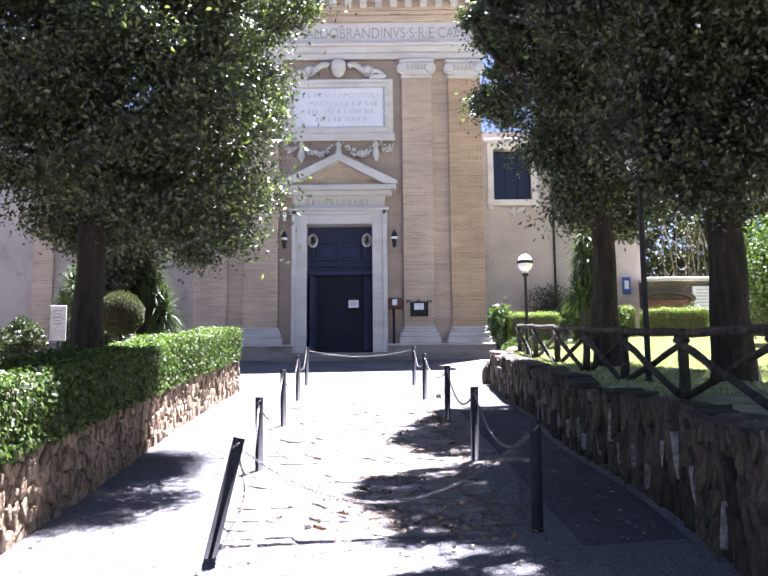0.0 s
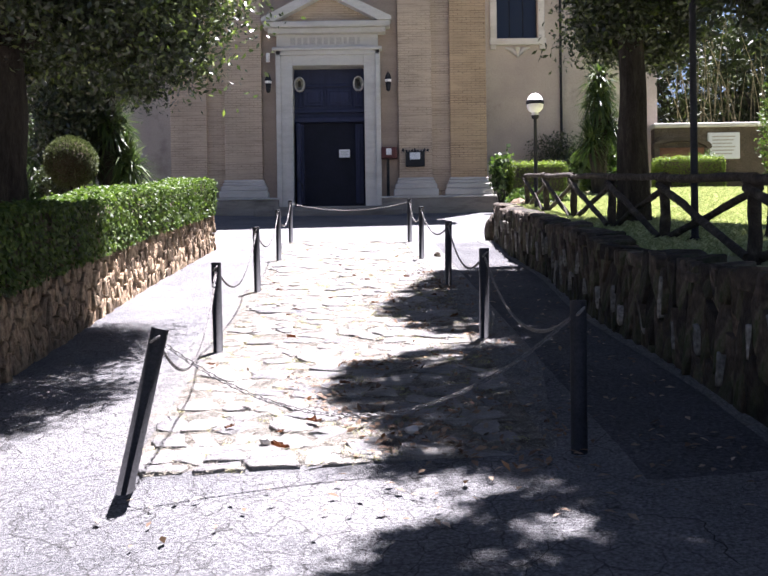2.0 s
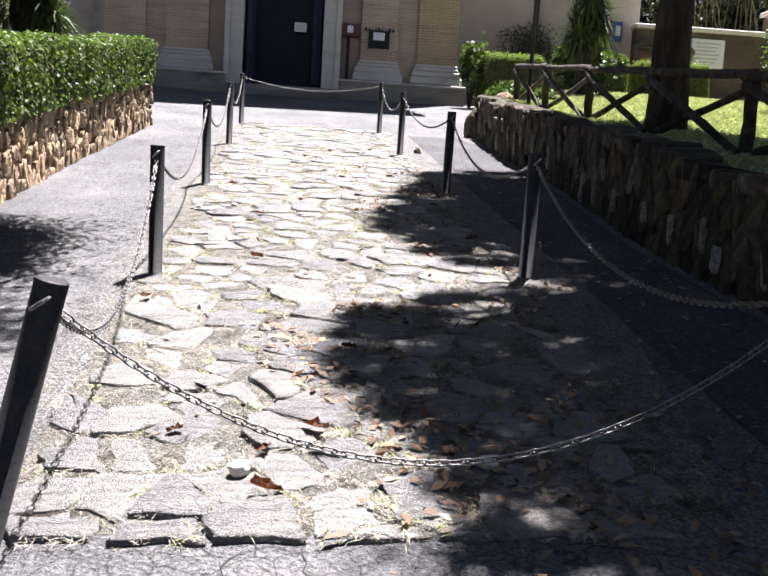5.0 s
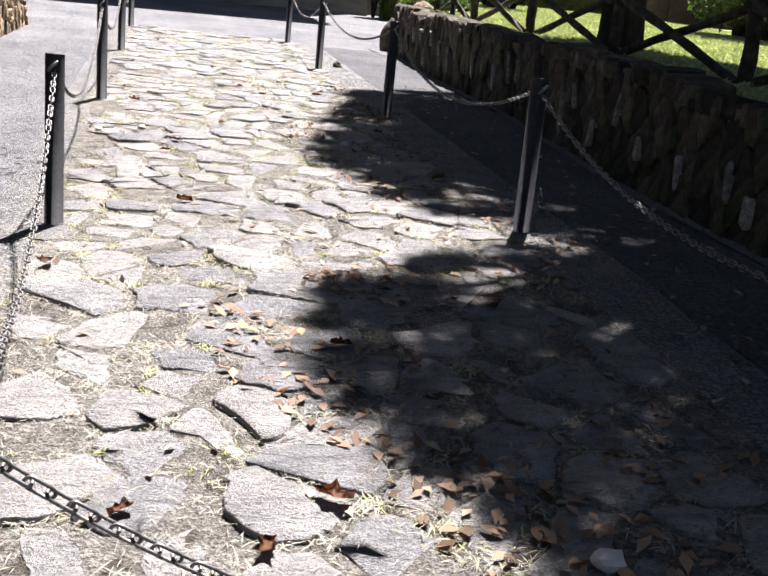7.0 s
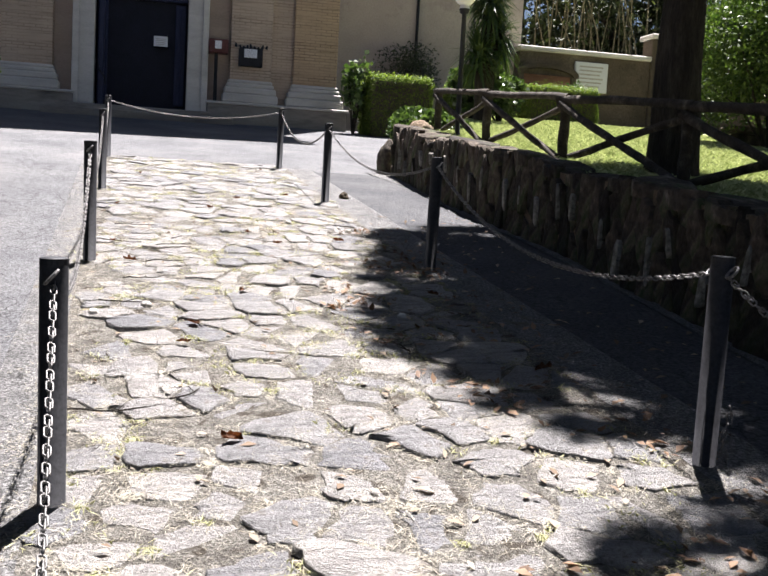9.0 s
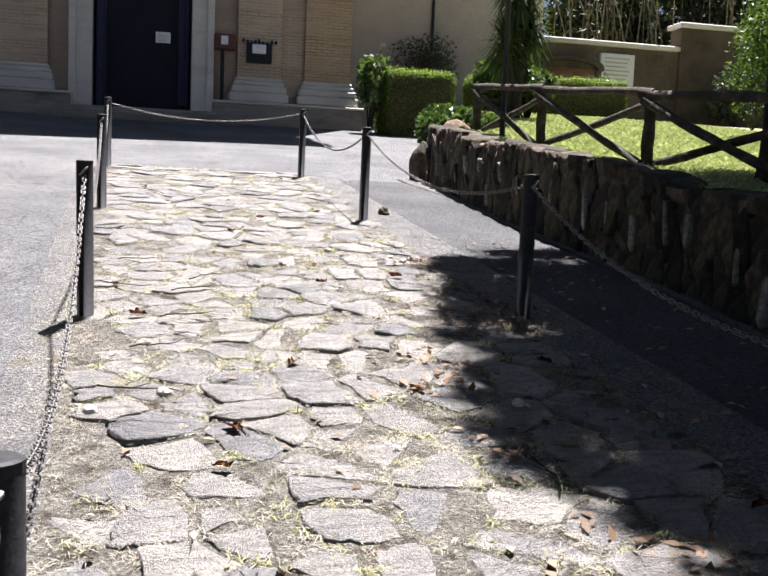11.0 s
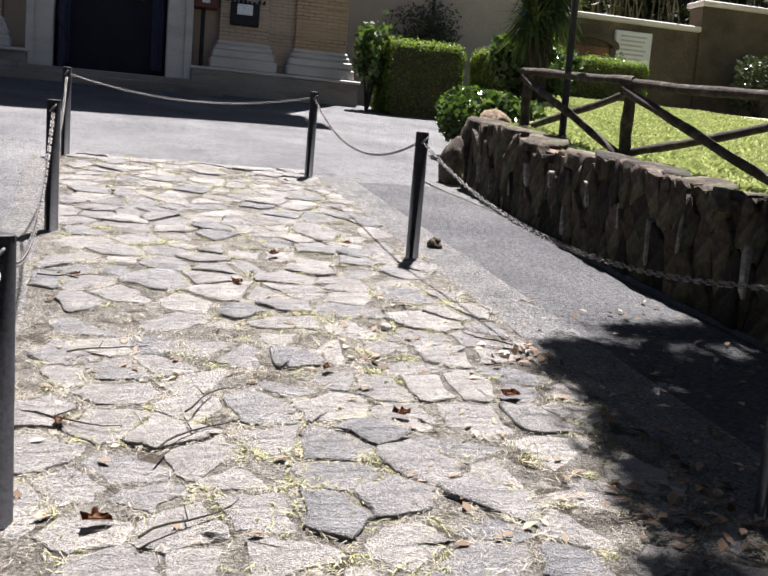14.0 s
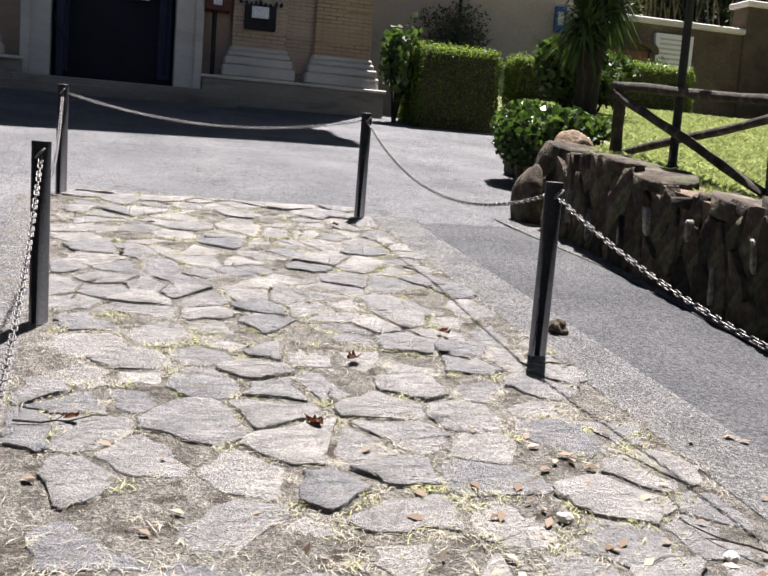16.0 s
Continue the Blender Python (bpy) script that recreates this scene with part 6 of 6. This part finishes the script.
tagged(leaves("joint_weed", np.array(tuft_g) + np.array((0, 0, 0.014)), 0.04, L_WEED, None, "", 0.65, np.tile((0, -0.12, 1.0), (len(tuft_g), 1)), 0.09, 99), "low yellowing weeds between the flagstones", "weeds", kind="stuff")

# chaff lying flat, crumbs of leaf litter and gravel
m = 15000
cy = rng_l.uniform(7.6, 23.2, m)
cx = np.array([rng_l.uniform(strip_l(v) - 0.15, strip_r(v) + 0.1) for v in cy])
cz = np.array([level(x, y) + 0.03 for x, y in zip(cx, cy)])
up = np.tile((0, -0.12, 1.0), (m, 1))
tagged(leaves("chaff", np.stack([cx, cy, cz - 0.008 * rng_l.random(m)], 1), 0.028, L_STRAW, None, "", 0.95, up, 0.08, 95), "scattered dry chaff over the flagstones", "litter", kind="stuff")
m = 1000
ry = rng_l.uniform(6.5, 18, m)
rx = np.array([rng_l.uniform(strip_l(v), 2.1) for v in ry])
sel = rng_l.random(m) < 0.45 + 0.55 * (rx > -0.2)
rx, ry = rx[sel], ry[sel]
rz = np.array([level(x, y) + 0.03 for x, y in zip(rx, ry)])
tagged(leaves("leaf_litter", np.stack([rx, ry, rz], 1), 0.055, L_CHIP, None, "", 0.8, np.tile((0, -0.12, 1.0), (len(rx), 1)), 0.5, 96), "small brown fallen oak leaves under the trees", "litter", kind="stuff")


# long straw lying over the stones, and drifts of dry leaves where the trees shade the paving
m = 9000
sy_ = rng_l.uniform(7.6, 23.2, m)
sx_ = np.array([rng_l.uniform(strip_l(v) - 0.1, strip_r(v)) for v in sy_])
thick = np.array([0.12 + 1.3 * noise.noise((x * 1.3, y * 1.3, 5)) + (0.25 if x < strip_l(y) + 0.5 else 0) for x, y in zip(sx_, sy_)])
sel = rng_l.random(m) < thick
sx_, sy_ = sx_[sel], sy_[sel]
sz_ = np.array([level(x, y) + 0.03 for x, y in zip(sx_, sy_)])
tagged(leaves("long_straw", np.stack([sx_, sy_, sz_], 1), 0.085, L_STRAW, None, "", 0.95, np.tile((0, -0.12, 1.0), (len(sx_), 1)), 0.024, 97), "long dry straw lying over the flagstones", "straw", kind="stuff")
m = 3200
dy_ = rng_l.uniform(7.2, 17.0, m)
dx_ = np.array([shade_edge(v) for v in dy_]) + np.abs(rng_l.normal(size=m)) * 0.8
sel = (dx_ < 1.25) & (rng_l.random(m) < np.array([0.1 + 1.5 * noise.noise((x * 1.7, y * 1.7, 14)) + (0.35 if y < 10.6 else 0) for x, y in zip(dx_, dy_)]))
dx_, dy_ = dx_[sel], dy_[sel]
dz_ = np.array([level(x, y) + 0.032 for x, y in zip(dx_, dy_)])
tagged(leaves("leaf_drift", np.stack([dx_, dy_, dz_], 1), 0.06, L_DRIFT, None, "", 0.7, np.tile((0, -0.12, 1.0), (len(dx_), 1)), 0.5, 98), "drift of brown dry leaves on the shaded paving", "litter", kind="stuff")


def fallen_leaf(x, y, size, turn, seed, mat=L_DEAD):
    """A single large curled dry leaf with lobes."""
    rng = random.Random(seed)
    bm = bmesh.new()
    n = 15
    rim = []
    for k in range(n):
        a = math.tau * k / n
        r = size * (0.5 + 0.06 * math.cos(5 * a) + rng.uniform(-0.08, 0.08)) * (1.3 if abs(math.cos(a)) > 0.7 else 0.75)
        rim.append(bm.verts.new((r * math.cos(a), r * math.sin(a), 0.9 * r * abs(math.sin(a)) + rng.uniform(0, 0.25) * size)))
    c = bm.verts.new((0, 0, 0.01))
    for k in range(n):
        bm.faces.new((c, rim[k], rim[(k + 1) % n]))
    bmesh.ops.solidify(bm, geom=bm.faces[:], thickness=0.0015)
    ob = part("fallen_leaf", bm, mat, None, "", True)
    ob.matrix_world = pose(x, y, level(x, y) + 0.03, rng.uniform(-12, 12), rng.uniform(-12, 12), turn)
    return tagged(ob, "large curled dry red-brown leaf lying on the flagstones", "leaf", "fallen leaves on the paving")


LEAVES = [(-0.52, 7.93, 0.13), (-0.54, 8.26, 0.1), (-0.36, 8.47, 0.13), (-0.9, 8.45, 0.08), (-0.91, 13.36, 0.12), (-0.82, 11.6, 0.11), (-1.38, 10.45, 0.12), (-0.98, 13.0, 0.09), (-0.29, 18.8, 0.12), (-0.62, 18.03, 0.11), (0.43, 16.17, 0.11), (-1.5, 15.97, 0.1), (-0.14, 15.98, 0.1), (-0.35, 16.53, 0.09), (0.32, 19.24, 0.1), (-1.34, 15.2, 0.11), (-1.41, 20.93, 0.09), (-1.56, 18.11, 0.08), (-0.57, 14.19, 0.1), (0.72, 14.1, 0.1), (-0.2, 9.5, 0.1), (0.5, 9.9, 0.1), (0.85, 12.4, 0.1), (-0.05, 21.8, 0.08), (0.3, 22.2, 0.07), (-1.2, 21.9, 0.07)]
for k, (x, y, s) in enumerate(LEAVES):
    fallen_leaf(x, y, s * 0.62, k * 73 % 360, k)

for k, (x, y, rx_, label) in enumerate(((0.28, 8.13, 0.046, "white chipped stone lying on the paving"), (-0.62, 8.09, 0.048, "white chipped stone lying on the paving"), (-1.49, 13.64, 0.04, "pale pinkish stone chip on the paving"), (-1.19, 13.85, 0.034, "pale stone chip on the paving"), (0.36, 13.52, 0.034, "pale stone chip on the paving"), (0.55, 16.9, 0.03, "broken pinkish stone chip on the paving"), (0.62, 16.75, 0.033, "broken pinkish stone chip on the paving"), (0.1, 17.2, 0.03, "small pale pebble on the paving"))):
    bm = bmesh.new()
    bmesh.ops.create_icosphere(bm, subdivisions=2, radius=1.0)
    for v in bm.verts:
        q = 1 + 0.35 * noise.noise(v.co * 1.6 + Vector((k * 3, 0, 0)))
        v.co = Vector((v.co.x * rx_ * q, v.co.y * rx_ * 0.75 * q, v.co.z * rx_ * 0.6 * q))
    ob = part("stone_chip", bm, M_TRAVERTINE)
    ob.matrix_world = pose(x, y, level(x, y) + 0.02 + rx_ * 0.4, 0, 0, k * 50)
    tagged(ob, label, "stone", "stone chips on the paving")
# dark clod beside a bollard
bm = bmesh.new()
bmesh.ops.create_icosphere(bm, subdivisions=3, radius=0.06)
for v in bm.verts:
    v.co *= 1 + 0.5 * noise.noise(v.co * 22)
ob = part("dark_clod", bm, M_SOIL)
ob.matrix_world = pose(1.06, 19.35, level(1.06, 19.35) + 0.035)
tagged(ob, "dark dried clump lying on the asphalt beside a bollard", "clump")


def twig(x, y, length, turn, seed):
    rng = random.Random(seed)
    bm = bmesh.new()
    pts = []
    for k in range(8):
        u = k / 7
        pts.append((length * (u - 0.5), 0.06 * length * math.sin(u * 5 + seed), rng.uniform(0, 0.01)))
    tube(bm, pts, [0.005 - 0.003 * k / 7 for k in range(8)], 5)
    b = pts[3]
    tube(bm, [b, (b[0] + 0.14 * length, b[1] + 0.16 * length, 0.012)], [0.003, 0.0015], 5)
    ob = part("twig", bm, M_BARK)
    ob.matrix_world = pose(x, y, level(x, y) + 0.034, math.degrees(math.atan(0.122)) * math.cos(radians(turn)), 0, turn)
    tagged(ob, "thin dry forked twig lying on the flagstones", "twig", "twigs on the paving")


for k, (x, y, L, a) in enumerate(((-0.96, 15.86, 0.62, 53), (-1.04, 15.19, 0.45, 46), (-1.25, 12.0, 0.5, 20), (-0.95, 12.2, 0.4, 60), (-1.3, 13.9, 0.4, -30), (-0.9, 16.2, 0.55, 55), (-1.35, 16.8, 0.4, 30), (-1.5, 16.0, 0.5, -20), (-1.2, 14.6, 0.4, 45), (-1.6, 18.1, 0.35, 10), (0.2, 12.8, 0.35, 80), (0.6, 17.0, 0.4, 110))):
    twig(x, y, L, a, k)

# cracks in the asphalt: thin sunken seams
rng_k = random.Random(55)
vs, fs = [], []
for k in range(120):
    side = rng_k.random()
    if side < 0.5:
        x, y = rng_k.uniform(-3.0, -1.8), rng_k.uniform(6.5, 22)
    elif side < 0.7:
        x, y = rng_k.uniform(-2.9, -2.0), rng_k.uniform(8, 18)
    else:
        x, y = rng_k.uniform(-2.6, 1.8), rng_k.uniform(4.8, 7.4)
    a = rng_k.uniform(0, math.tau)
    w = rng_k.uniform(0.0012, 0.0032)
    for j in range(rng_k.randint(8, 26)):
        a += rng_k.uniform(-1.0, 1.0)
        x2, y2 = x + 0.05 * math.cos(a), y + 0.05 * math.sin(a)
        nx_, ny_ = -math.sin(a) * w, math.cos(a) * w
        o = len(vs)
        vs += [(x - nx_, y - ny_, level(x - nx_, y - ny_) + 0.004), (x + nx_, y + ny_, level(x + nx_, y + ny_) + 0.004), (x2 + nx_, y2 + ny_, level(x2 + nx_, y2 + ny_) + 0.004), (x2 - nx_, y2 - ny_, level(x2 - nx_, y2 - ny_) + 0.004)]
        fs.append((o, o + 1, o + 2, o + 3))
        x, y = x2, y2
tagged(sheet("asphalt_crack", vs, fs, M_CRACK), "fine dark wandering cracks in the asphalt", "crack", kind="stuff")
